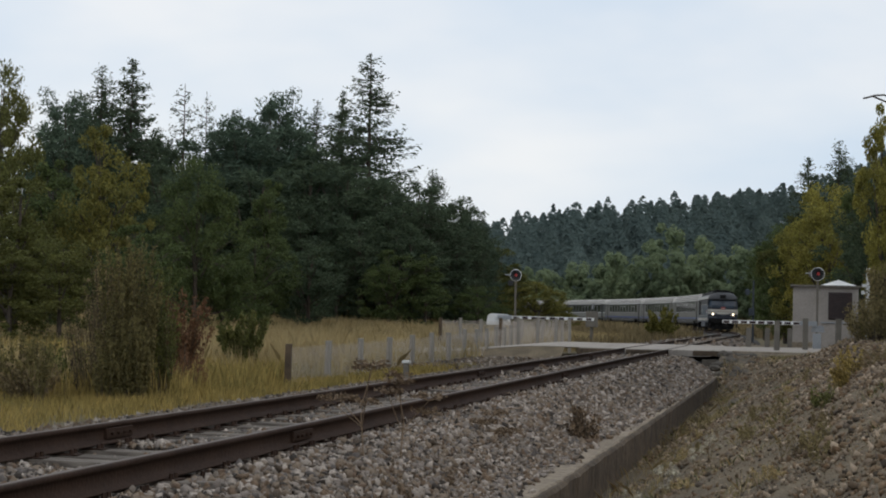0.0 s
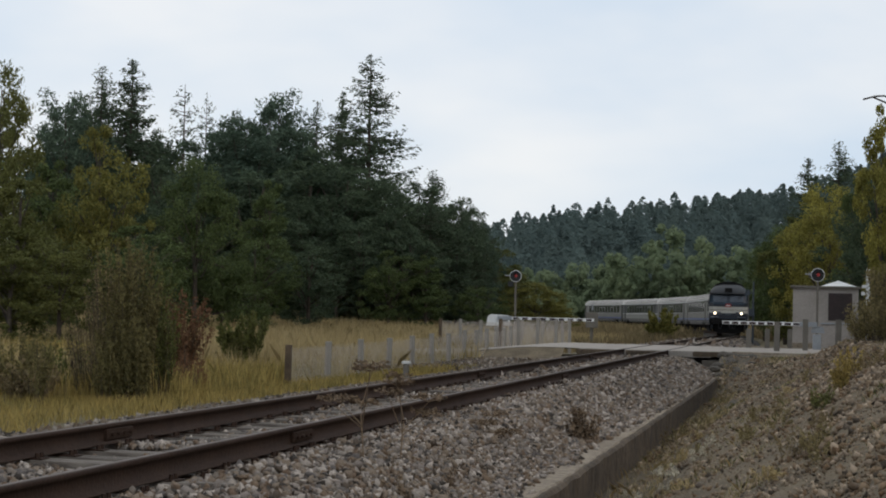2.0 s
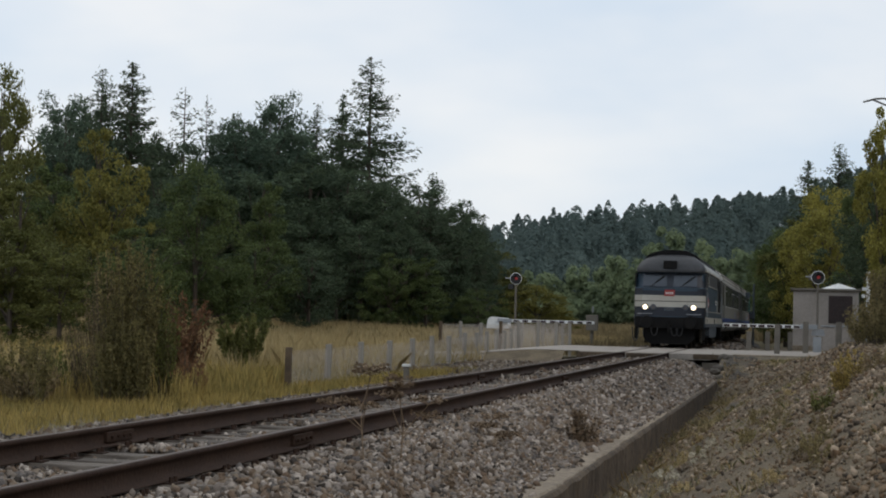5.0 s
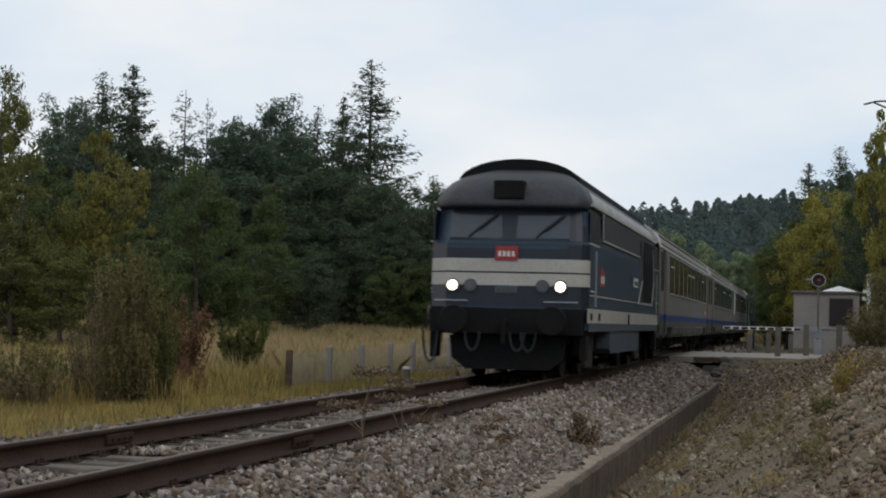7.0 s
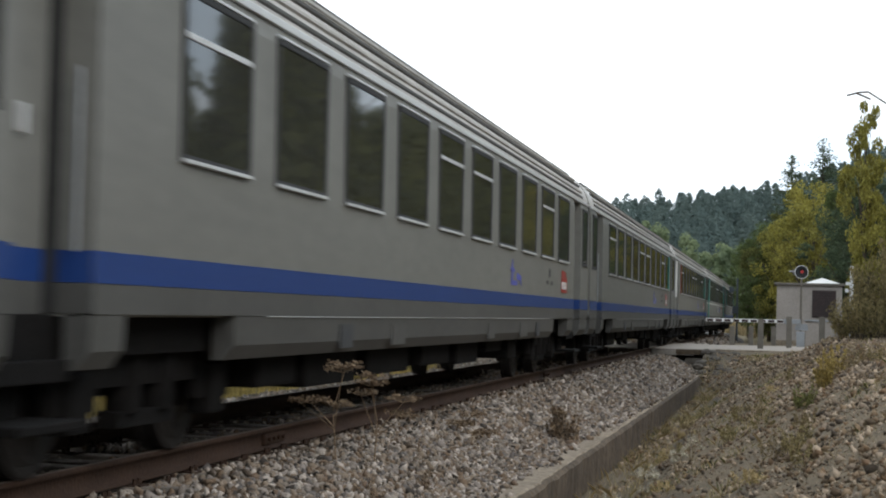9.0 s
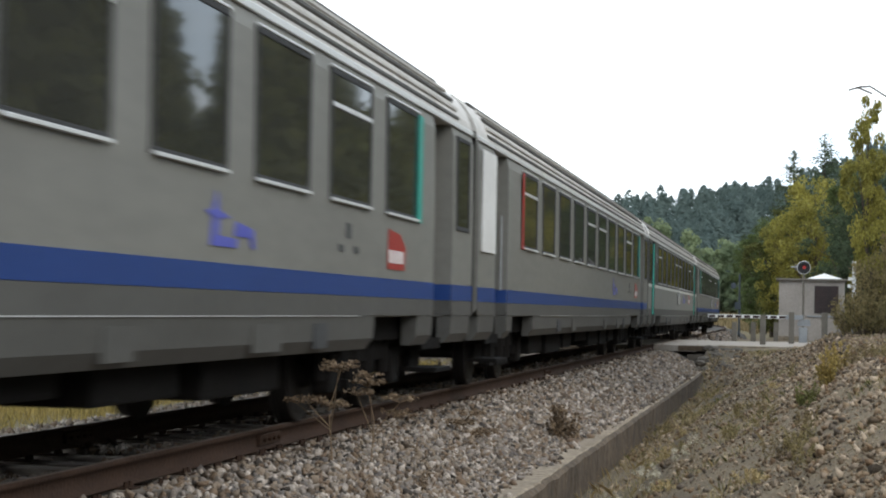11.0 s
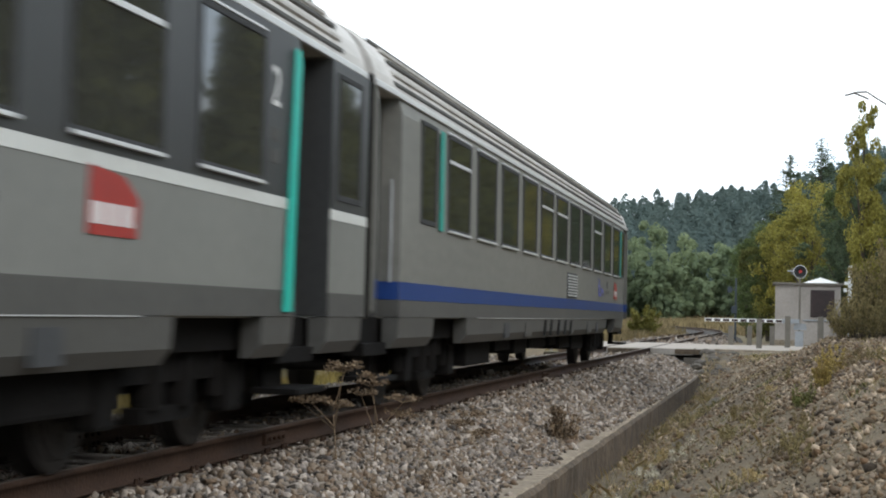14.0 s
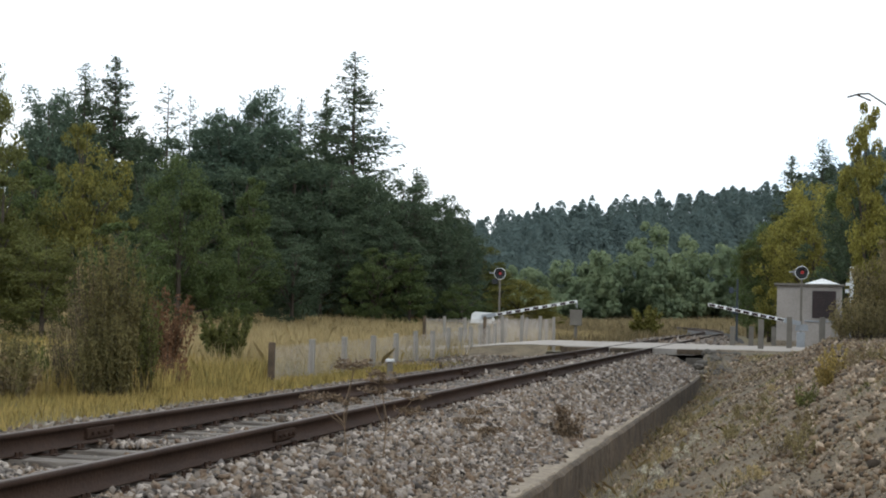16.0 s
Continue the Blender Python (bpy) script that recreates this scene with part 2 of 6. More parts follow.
# Hill and valley foliage colours are paled and blued to carry distance haze.
M["farwood"] = mat("hazed_conifer_needles", (0.123, 0.165, 0.156), (0.148, 0.189, 0.170), 0.9, scale=0.05, fine=0.3, vary="island", spread=0.08, spec=0.02, trans=0.5)
M["valley"] = mat("hazed_valley_leaves", (0.208, 0.260, 0.159), (0.267, 0.312, 0.176), 0.85, scale=0.08, fine=0.4, vary="island", spread=0.10, spec=0.04, trans=0.6)
M["scrub"] = mat("dark_scrub_leaves", (0.133, 0.117, 0.047), (0.189, 0.156, 0.065), 0.8, scale=0.5, fine=4, vary="island", spread=0.45, spec=0.2, trans=0.4)
# Ground under the woods, darkened in colour so gaps between trees read shaded.
M["forest"] = mat("shaded_forest_floor", (0.028, 0.036, 0.030), (0.018, 0.024, 0.020), 0.95, scale=0.1, fine=1.0)
M["mud"] = mat("dark_ditch_mud", (0.12, 0.092, 0.06), (0.055, 0.043, 0.028), 0.95, scale=0.9, fine=12, bump=0.6)
M["bank"] = mat("gravelly_bank_soil", (0.182, 0.139, 0.086), (0.072, 0.055, 0.034), 0.95, scale=1.6, fine=26, bump=1.0)
M["bramble"] = mat("bramble_stems", (0.27, 0.215, 0.105), (0.17, 0.145, 0.066), 0.9, scale=0.7, fine=5, vary="island", spread=0.45, spec=0.2, trans=0.4)
M["rock"] = mat("dark_rubble_rock", (0.125, 0.108, 0.088), (0.055, 0.047, 0.038), 0.95, scale=2, fine=14, bump=0.7)
M["umbel"] = mat("dry_umbel", (0.215, 0.150, 0.092), (0.13, 0.088, 0.055), 0.9, scale=3, fine=20, vary="island", spread=0.4)
M["flower"] = mat("pale_seed_heads", (0.52, 0.47, 0.36), (0.38, 0.34, 0.25), 0.9, scale=3, fine=20, vary="island", spread=0.3)


# ---- mesh helpers ----
def np_mesh(name, verts, faces):
    me = bpy.data.meshes.new(name)
    verts, faces = np.asarray(verts, dtype=np.float32), np.asarray(faces, dtype=np.int32)
    me.vertices.add(len(verts))
    me.vertices.foreach_set("co", verts.ravel())
    me.loops.add(faces.size)
    me.loops.foreach_set("vertex_index", faces.ravel())
    me.polygons.add(len(faces))
    me.polygons.foreach_set("loop_start", np.arange(0, faces.size, faces.shape[1], dtype=np.int32))
    me.update(calc_edges=True)
    return me


def link(name, me, material, parent=None, label="", m=None):
    ob = new(name, me)
    if material and not me.materials:
        me.materials.append(material)
    if parent:
        ob.parent = parent
    if m is not None:
        ob.matrix_basis = m
    if label:
        ob["label"] = label
    return ob


def part(name, bm, material, parent, label="", smooth=False):
    me = bpy.data.meshes.new(name)
    bmesh.ops.recalc_face_normals(bm, faces=bm.faces)
    bm.to_mesh(me)
    bm.free()
    if smooth:
        for p in me.polygons:
            p.use_smooth = True
    return link(name, me, material, parent, label)


def thing(name, label, category, m=None, group="", kind=""):
    ob = new(name)
    ob.empty_display_size = 0.2
    if m is not None:
        ob.matrix_basis = m
    return tagged(ob, label, category, group, kind)


def box(bm, lo, hi, bevel=0.0):
    r = bmesh.ops.create_cube(bm, size=1.0)
    c = [(a + b) / 2 for a, b in zip(lo, hi)]
    for v in r["verts"]:
        v.co = Vector([ci + vi * (b - a) for ci, vi, a, b in zip(c, v.co, lo, hi)])
    if bevel:
        es = list({e for v in r["verts"] for e in v.link_edges})
        bmesh.ops.bevel(bm, geom=es, offset=bevel, segments=2, affect="EDGES", profile=0.6)
    return bm


def boxed(lo, hi, bevel=0.0):
    return box(bmesh.new(), lo, hi, bevel)


def tube(bm, a, b, ra, rb=None, seg=8):
    a, b = Vector(a), Vector(b)
    rb = ra if rb is None else rb
    q = (b - a).to_track_quat("Z", "Y").to_matrix().to_4x4()
    m = Matrix.Translation((a + b) / 2) @ q
    bmesh.ops.create_cone(bm, cap_ends=True, segments=seg, radius1=ra, radius2=rb, depth=(b - a).length, matrix=m)
    return bm


def bent_tube(bm, pts, r, seg=6):
    """One bent pipe through pts, closed at both ends."""
    pts, rings = [Vector(p) for p in pts], []
    for i, p in enumerate(pts):
        d = (pts[min(i + 1, len(pts) - 1)] - pts[max(i - 1, 0)]).normalized()
        a = d.cross(Vector((0, 1, 0)) if abs(d.y) < 0.9 else Vector((1, 0, 0))).normalized()
        b = d.cross(a)
        rings.append([bm.verts.new(p + r * (a * math.cos(k * math.tau / seg) + b * math.sin(k * math.tau / seg))) for k in range(seg)])
    for u, v in zip(rings, rings[1:]):
        for k in range(seg):
            bm.faces.new((u[k], u[(k + 1) % seg], v[(k + 1) % seg], v[k]))
    bm.faces.new(rings[0])
    bm.faces.new(rings[-1][::-1])
    return bm


def prism(bm, pts, axis, lo, hi):
    """An outline in the plane across axis (0 x, 1 y), drawn out from lo to hi."""
    def at(p, v):
        return (v, p[0], p[1]) if axis == 0 else (p[0], v, p[1])
    a = [bm.verts.new(at(p, lo)) for p in pts]
    b = [bm.verts.new(at(p, hi)) for p in pts]
    n = len(pts)
    for i in range(n):
        bm.faces.new((a[i], a[(i + 1) % n], b[(i + 1) % n], b[i]))
    bm.faces.new(a)
    bm.faces.new(b[::-1])
    return bm


# ---- the line of the track: straight, then a bend to the left ----
CTR, BEND, RADIUS = -5.04, 130.0, 445.0


def track(s):
    if s <= BEND:
        return CTR, s, 0.0
    a = (s - BEND) / RADIUS
    return CTR - RADIUS * (1 - math.cos(a)), BEND + RADIUS * math.sin(a), a


def sweep(profile, stations, closed=True):
    V, F, n = [], [], len(profile)
    for s in stations:
        x, y, a = track(s)
        for u, z in profile:
            V.append((x + u * math.cos(a), y + u * math.sin(a), z))
    for i in range(len(stations) - 1):
        for j in range(n if closed else n - 1):
            k = (j + 1) % n
            F.append((i * n + j, i * n + k, (i + 1) * n + k, (i + 1) * n + j))
    return V, F


STATIONS = list(np.arange(-60, 130, 5.0)) + list(np.arange(130, 420, 6.0))


def ramp(v, a, b):
    t = np.clip((v - a) / (b - a), 0.0, 1.0)
    return t * t * (3 - 2 * t)


def ground_z(x, y):
    x, y = np.asarray(x, dtype=float), np.asarray(y, dtype=float)
    tx = CTR - np.clip(y - BEND, 0, 260) ** 2 / (2 * RADIUS)
    u = x - tx
    left = -0.47 - 0.12 * ramp(-u, 3.2, 7.0) + 0.75 * ramp(y, 55, 115) * ramp(-u, 5, 20)
    bank = np.where(u < 3.3, -1.04, -1.04 + 0.53 * (np.minimum(u, 6.3) - 3.3) + 0.06 * np.maximum(u - 6.3, 0))
    bank = bank * (1 - ramp(y, 46, 58)) + (-0.06 + 0.03 * np.maximum(u - 4, 0)) * ramp(y, 46, 58)
    bank = bank - 0.42 * ramp(y, 82, 100)
    far = ramp(y, 95, 200) * np.clip(x - 1, 0, 60) * 0.22
    z = np.where(u < -3.1, left, np.where(u < 2.7, -0.85, bank + far))
    hill = ramp(y, 312, 460) * (25.0 + 0.11 * np.clip(x, -160, 60)) + ramp(y, 470, 900) * 6
    return z + hill


# ---- ground ----
def build_ground():
    xs = np.unique(np.concatenate([[-2500, -1200, -700, -400, -250, -160], np.arange(-120, -20, 8), np.arange(-20, -9, 1.0), np.arange(-9, -7.6, 0.3),
                                   [-7.6, -5, -2.36, -2.34, -2.08], np.arange(-2.0, 3, 0.16), np.arange(3, 12, 1.0), np.arange(12, 90, 8), [140, 250, 400, 700, 1200, 2500]]))
    ys = np.unique(np.concatenate([[-2500, -800, -300, -120, -60, -30, -15], np.arange(-8, 60, 0.35), np.arange(60, 130, 2.5), np.arange(130, 480, 8), [520, 600, 800, 1200, 2500]]))
    X, Y = np.meshgrid(xs, ys)
    Z = ground_z(X, Y)
    for i in range(Z.shape[0]):
        if -8 < ys[i] < 60:
            for j in range(Z.shape[1]):
                if -1.9 < xs[j] < 6:
                    Z[i, j] += 0.10 * noise.noise((xs[j] * 0.9, ys[i] * 0.5, 3)) + 0.04 * noise.noise((xs[j] * 3, ys[i] * 3, 1))
    n, m = X.shape
    idx = np.arange(n * m).reshape(n, m)
    F = np.stack([idx[:-1, :-1], idx[:-1, 1:], idx[1:, 1:], idx[1:, :-1]], -1).reshape(-1, 4)
    me = np_mesh("ground", np.stack([X, Y, Z], -1).reshape(-1, 3), F)
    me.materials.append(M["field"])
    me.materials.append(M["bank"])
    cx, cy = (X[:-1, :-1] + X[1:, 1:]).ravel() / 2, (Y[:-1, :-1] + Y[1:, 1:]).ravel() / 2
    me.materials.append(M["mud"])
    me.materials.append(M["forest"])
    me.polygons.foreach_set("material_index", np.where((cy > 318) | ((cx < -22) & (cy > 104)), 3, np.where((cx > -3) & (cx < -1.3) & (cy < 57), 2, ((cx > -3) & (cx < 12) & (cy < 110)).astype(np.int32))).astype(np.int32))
    me.polygons.foreach_set("use_smooth", np.ones(len(F), dtype=bool))
    ob = new("ground", me)
    tagged(ob, "meadow and gravelly bank beside the railway line", "ground", kind="structure")


build_ground()


# ---- ballast bed ----
def build_bed():
    prof = [(-3.4, -0.46), (-2.6, -0.36), (-1.5, -0.235), (1.3, -0.235), (1.55, -0.27), (2.40, -0.62), (2.40, -1.2), (-3.4, -1.2)]
    st = list(np.arange(-60, 100, 2.0)) + list(np.arange(100, 420, 6.0))
    V, F = sweep(prof, st)
    tagged(link("ballast_bed", np_mesh("ballast_bed", V, F), M["ballast"]), "crushed stone ballast bed under the track, darkened for shade between stones", "ballast", kind="structure")


build_bed()

ICO = bmesh.new()
bmesh.ops.create_icosphere(ICO, subdivisions=1, radius=1.0)
ICO_V = np.array([v.co[:] for v in ICO.verts])
ICO_F = np.array([[v.index for v in f.verts] for f in ICO.faces])
ICO.free()
RNG = np.random.default_rng(7)
OCT_V = np.array([(1, 0, 0), (-1, 0, 0), (0, 1, 0), (0, -1, 0), (0, 0, 1), (0, 0, -1)], dtype=float)
OCT_F = np.array([(0, 2, 4), (2, 1, 4), (1, 3, 4), (3, 0, 4), (2, 0, 5), (1, 2, 5), (3, 1, 5), (0, 3, 5)])


def split_rock(v, rng, cuts):
    """Crushed rock: a rough lump split along a few flat planes."""
    v = v * (1 + rng.uniform(-0.25, 0.35, (len(v), 1)))
    for _ in range(cuts):
        n = rng.normal(size=3)
        n /= np.linalg.norm(n)
        over = np.maximum(v @ n - rng.uniform(0.25, 0.62), 0)
        v = v - over[:, None] * n
    return v * 1.30


SHAPES = [split_rock(ICO_V, RNG, 6) for _ in range(12)]
CHIPS = [split_rock(OCT_V + RNG.uniform(-0.3, 0.3, OCT_V.shape), RNG, 2) for _ in range(12)]


def rot_batch(rng, n):
    q = rng.normal(size=(n, 4))
    q /= np.linalg.norm(q, axis=1, keepdims=True)
    w, x, y, z = q.T
    return np.stack([1 - 2 * (y * y + z * z), 2 * (x * y - z * w), 2 * (x * z + y * w), 2 * (x * y + z * w), 1 - 2 * (x * x + z * z), 2 * (y * z - x * w),
                     2 * (x * z - y * w), 2 * (y * z + x * w), 1 - 2 * (x * x + y * y)], -1).reshape(n, 3, 3)


def stones_mesh(name, P, size, rng, shapes=SHAPES, faces=ICO_F):
    n = len(P)
    pick = rng.integers(0, len(shapes), n)
    base = np.stack(shapes)[pick] * (size[:, None] * rng.uniform(0.5, 1.25, (n, 3)))[:, None, :]
    V = np.einsum("nij,nkj->nki", rot_batch(rng, n), base) + P[:, None, :]
    F = faces[None] + (np.arange(n) * len(shapes[0]))[:, None, None]
    return np_mesh(name, V.reshape(-1, 3), F.reshape(-1, 3))


def bed_z(u):
    return np.interp(u, [-3.4, -2.6, -1.5, 1.3, 1.55, 2.40, 2.55], [-0.46, -0.36, -0.235, -0.235, -0.27, -0.62, -0.61])


def build_stones():
    rng = np.random.default_rng(11)
    P, S, near = [], [], []
    for u0, u1, y0, y1, n, s in ((0.80, 2.56, 9.5, 30, 31000, 0.0265), (0.80, 2.5, 30, 58, 16000, 0.032), (-0.70, 0.70, 9.5, 34, 15000, 0.026), (-0.70, 0.70, 34, 58, 4000, 0.04),
                                 (-3.4, -0.8, 12, 60, 19000, 0.029), (-3.4, 2.4, 74, 120, 5000, 0.07), (-6.2, -3.3, 46, 61.5, 4500, 0.045)):
        u, y = rng.uniform(u0, u1, n), rng.uniform(y0, y1, n)
        sz = s * rng.uniform(0.5, 1.55, n)
        heap = np.array([noise.noise((7.0 + 0.6 * round((b - 0.3) / 0.6), a * 0.5, 4)) for a, b in zip(u, y)]) if abs(u1) < 0.72 else np.zeros(n)
        keep = ((np.abs(u) > 1.3) | (heap > 0.10) | (np.abs((y + 0.3) % 0.6 - 0.3) > 0.085 + 0.035 * rng.random(n))) & ~((y > 58.3) & (y < 75))
        P.append(np.stack([CTR + u, y, bed_z(u) + sz * rng.uniform(-0.2, 0.6, n) + np.where(np.abs(u) < 0.72, -0.006 + 0.075 * np.clip(heap, -0.2, 0.6), 0.015)], -1)[keep])
        S.append(sz[keep])
        near.append(np.full(keep.sum(), y0 < 10))
    n = 9000
    y = 9.5 + 46 * rng.uniform(0, 1, n) ** 1.3
    x = -2.24 - 0.62 * rng.uniform(0, 1, n) ** 0.8
    bare = np.array([noise.noise((b * 0.55, 3, 8)) for b in y])
    keep = -2.24 - x > (0.22 + 0.5 * bare) * (1 - 0.9 * ramp(y, 17, 34)) + rng.uniform(-0.12, 0.12, n) * (1 - 0.6 * ramp(y, 17, 34)) + 0.03
    sz = 0.026 * rng.uniform(0.5, 1.6, n)
    P.append(np.stack([x, y, -0.588 + 0.35 * sz + 0.16 * np.clip(-2.6 - x, 0, 1)], -1)[keep])
    S.append(sz[keep])
    near.append(np.full(keep.sum(), True))
    P, S, near = np.concatenate(P), np.concatenate(S), np.concatenate(near)
    far_side = P[:, 0] < CTR - 0.78
    near &= P[:, 1] < 19
    ob = link("ballast_stones", stones_mesh("ballast_stones", P[near], S[near], rng), M["stone"])
    tagged(ob, "loose grey and brown crushed ballast stones", "ballast", kind="stuff")
    ob = link("ballast_chippings", stones_mesh("ballast_chippings", P[~near & ~far_side], S[~near & ~far_side] * 1.15, rng, CHIPS, OCT_F), M["stone"])
    tagged(ob, "grey ballast chippings along the track shoulders", "ballast", kind="stuff")
    ob = link("dirty_chippings", stones_mesh("dirty_chippings", P[far_side], S[far_side] * 1.1, rng, CHIPS, OCT_F), M["stone_dark"])
    tagged(ob, "dark dirty gravel on the far shoulder of the track", "ballast", kind="stuff")
    # gravel on the bank
    n = 85000
    x, y = rng.uniform(-2.14, 2.6, n), 9 + 47 * rng.uniform(0, 1, n) ** 1.2
    patch = np.array([noise.noise((a * 0.8, b * 0.35, 9)) for a, b in zip(x, y)])
    keep = patch + rng.uniform(-0.35, 0.35, n) + 0.16 * (x - 0.3) + 0.3 * (x < -1.7) > -0.26
    x, y = x[keep], y[keep]
    s = 0.0072 * (0.6 + 2.6 * rng.uniform(0, 1, len(x)) ** 6) * np.where(x > 0.2, 1.25, 1.0) * (1 + y / 40)
    zg = ground_z(x, y) + np.array([0.10 * noise.noise((a * 0.9, b * 0.5, 3)) for a, b in zip(x, y)])
    ob = link("bank_stones", stones_mesh("bank_stones", np.stack([x, y, zg + 0.3 * s], -1), s, rng, CHIPS, OCT_F), M["pebble"])
    tagged(ob, "scattered pale gravel on the weedy bank", "gravel", kind="stuff")


build_stones()


def single_stones():
    bed = bpy.data.objects["ballast_bed"]
    rng = np.random.default_rng(19)
    shapes = []
    for s in SHAPES:
        me = np_mesh("stone", s, ICO_F)
        me.materials.append(M["stone_ob"])
        shapes.append(me)
    for k in range(290):
        u, y, sz = rng.uniform(0.95, 2.2), rng.uniform(10.5, 17.0), rng.uniform(0.028, 0.048)
        q = [rng.uniform(0, 360) for _ in range(3)]
        link("stone", shapes[k % 8], None, bed, "", pose(CTR + u, y, float(bed_z(u)) + sz * 0.6 + 0.02, *q) @ Matrix.Diagonal((sz, sz * rng.uniform(0.6, 1), sz * rng.uniform(0.6, 1), 1)))


single_stones()


# ---- rails and sleepers ----
def build_track():
    prof = [(-0.07, -0.172), (0.07, -0.172), (0.07, -0.160), (0.012, -0.140), (0.010, -0.045), (0.034, -0.034), (0.036, -0.006), (0.026, 0.0),
            (-0.026, 0.0), (-0.036, -0.006), (-0.034, -0.034), (-0.010, -0.045), (-0.012, -0.140), (-0.07, -0.160)]
    line = thing("railway_track", "single railway track with rusty rails on weathered wooden sleepers", "railway track")
    line["kind"] = "structure"
    for side in (-1, 1):
        V, F = sweep([(u + side * 0.7535, z) for u, z in prof], STATIONS)
        rail = link("rail", np_mesh("rail", V, F), M["rail"], line)
        V, F = sweep([(side * 0.7535 - 0.024, 0.0), (side * 0.7535 - 0.024, 0.003), (side * 0.7535 + 0.024, 0.003), (side * 0.7535 + 0.024, 0.0)], STATIONS)
        link("running_surface", np_mesh("running_surface", V, F), M["railtop"], rail, "worn brownish rail head")
    # fishplates at rail joints
    for s, side in ((14.6, -1), (32.6, -1), (15.1, 1), (33.1, 1), (50.6, -1)):
        bm = bmesh.new()
        for d in (-1, 1):
            box(bm, (CTR + side * 0.7535 + d * 0.028 - 0.016, s - 0.3, -0.135), (CTR + side * 0.7535 + d * 0.028 + 0.016, s + 0.3, -0.045), 0.006)
            for k in (-0.21, -0.07, 0.07, 0.21):
                tube(bm, (CTR + side * 0.7535 + d * 0.03, s + k, -0.09), (CTR + side * 0.7535 + d * 0.07, s + k, -0.09), 0.016, seg=6)
        part("fishplate", bm, M["rail"], line)
    bm = boxed((-1.3, -0.098, -0.17), (1.3, 0.098, 0.0), 0.014)
    for v in bm.verts:
        v.co += 0.018 * Vector((noise.noise(v.co * 4), noise.noise(v.co * 5 + Vector((3, 0, 0))), noise.noise(v.co * 6 + Vector((0, 5, 0)))))
    me = bpy.data.meshes.new("sleeper")
    bm.to_mesh(me)
    bm.free()
    me.materials.append(M["sleeper"])
    bm = bmesh.new()
    for sx in (-1, 1):
        box(bm, (sx * 0.7535 - 0.17, -0.08, 0.0), (sx * 0.7535 + 0.17, 0.08, 0.012), 0.003)
        for d in (-0.115, 0.115):
            tube(bm, (sx * 0.7535 + d, 0.04, 0.0), (sx * 0.7535 + d, 0.04, 0.05), 0.022, 0.016, 6)
            tube(bm, (sx * 0.7535 + d, -0.04, 0.0), (sx * 0.7535 + d, -0.04, 0.05), 0.022, 0.016, 6)
    fm = bpy.data.meshes.new("fastening")
    bm.to_mesh(fm)
    bm.free()
    fm.materials.append(M["rail"])
    rng = random.Random(5)
    for i in range(230):
        s = -4 + i * 0.6
        if 59.0 < s < 74.5:
            continue
        x, y, a = track(s)
        sl = link("sleeper", me, None, line, "", pose(x + rng.uniform(-0.02, 0.02), y, -0.184 - 0.03 * rng.random() ** 2, rng.uniform(-1.2, 1.2), rng.uniform(-0.5, 0.5), math.degrees(a) + rng.uniform(-1.6, 1.6)))
        if s < 58:
            link("fastening", fm, None, sl)


build_track()


# ---- concrete ditch wall ----
def worn_block(x0, x1, y0, y1, z0, z1, worn):
    """A long cast block with chipped, wandering edges."""
    prof = [(x0, z0), (x1, z0), (x1, (z0 + z1) / 2), (x1, z1 - 0.03), (x1 - 0.03, z1), ((x0 + x1) / 2, z1 + 0.004), (x0, z1)]
    bm, rows, count = bmesh.new(), [], 36
    for k in range(count + 1):
        y, ring = y0 + (y1 - y0) * k / count, []
        for x, z in prof:
            e = noise.noise((x * 9, y * 2.3, z * 7)) + 0.6 * noise.noise((x * 20, y * 7, z * 9))
            f = noise.noise((x * 8 + 5, y * 1.7, z * 6)) + 0.5 * noise.noise((x * 9, y * 6.1, z * 9 + 4))
            ring.append(bm.verts.new((x + worn * e, y, z + worn * 0.6 * f)))
        rows.append(ring)
    for a, b in zip(rows, rows[1:]):
        for i in range(len(prof)):
            bm.faces.new((a[i], b[i], b[(i + 1) % len(prof)], a[(i + 1) % len(prof)]))
    bm.faces.new(rows[0])
    bm.faces.new(rows[-1][::-1])
    bmesh.ops.recalc_face_normals(bm, faces=bm.faces)
    return bm


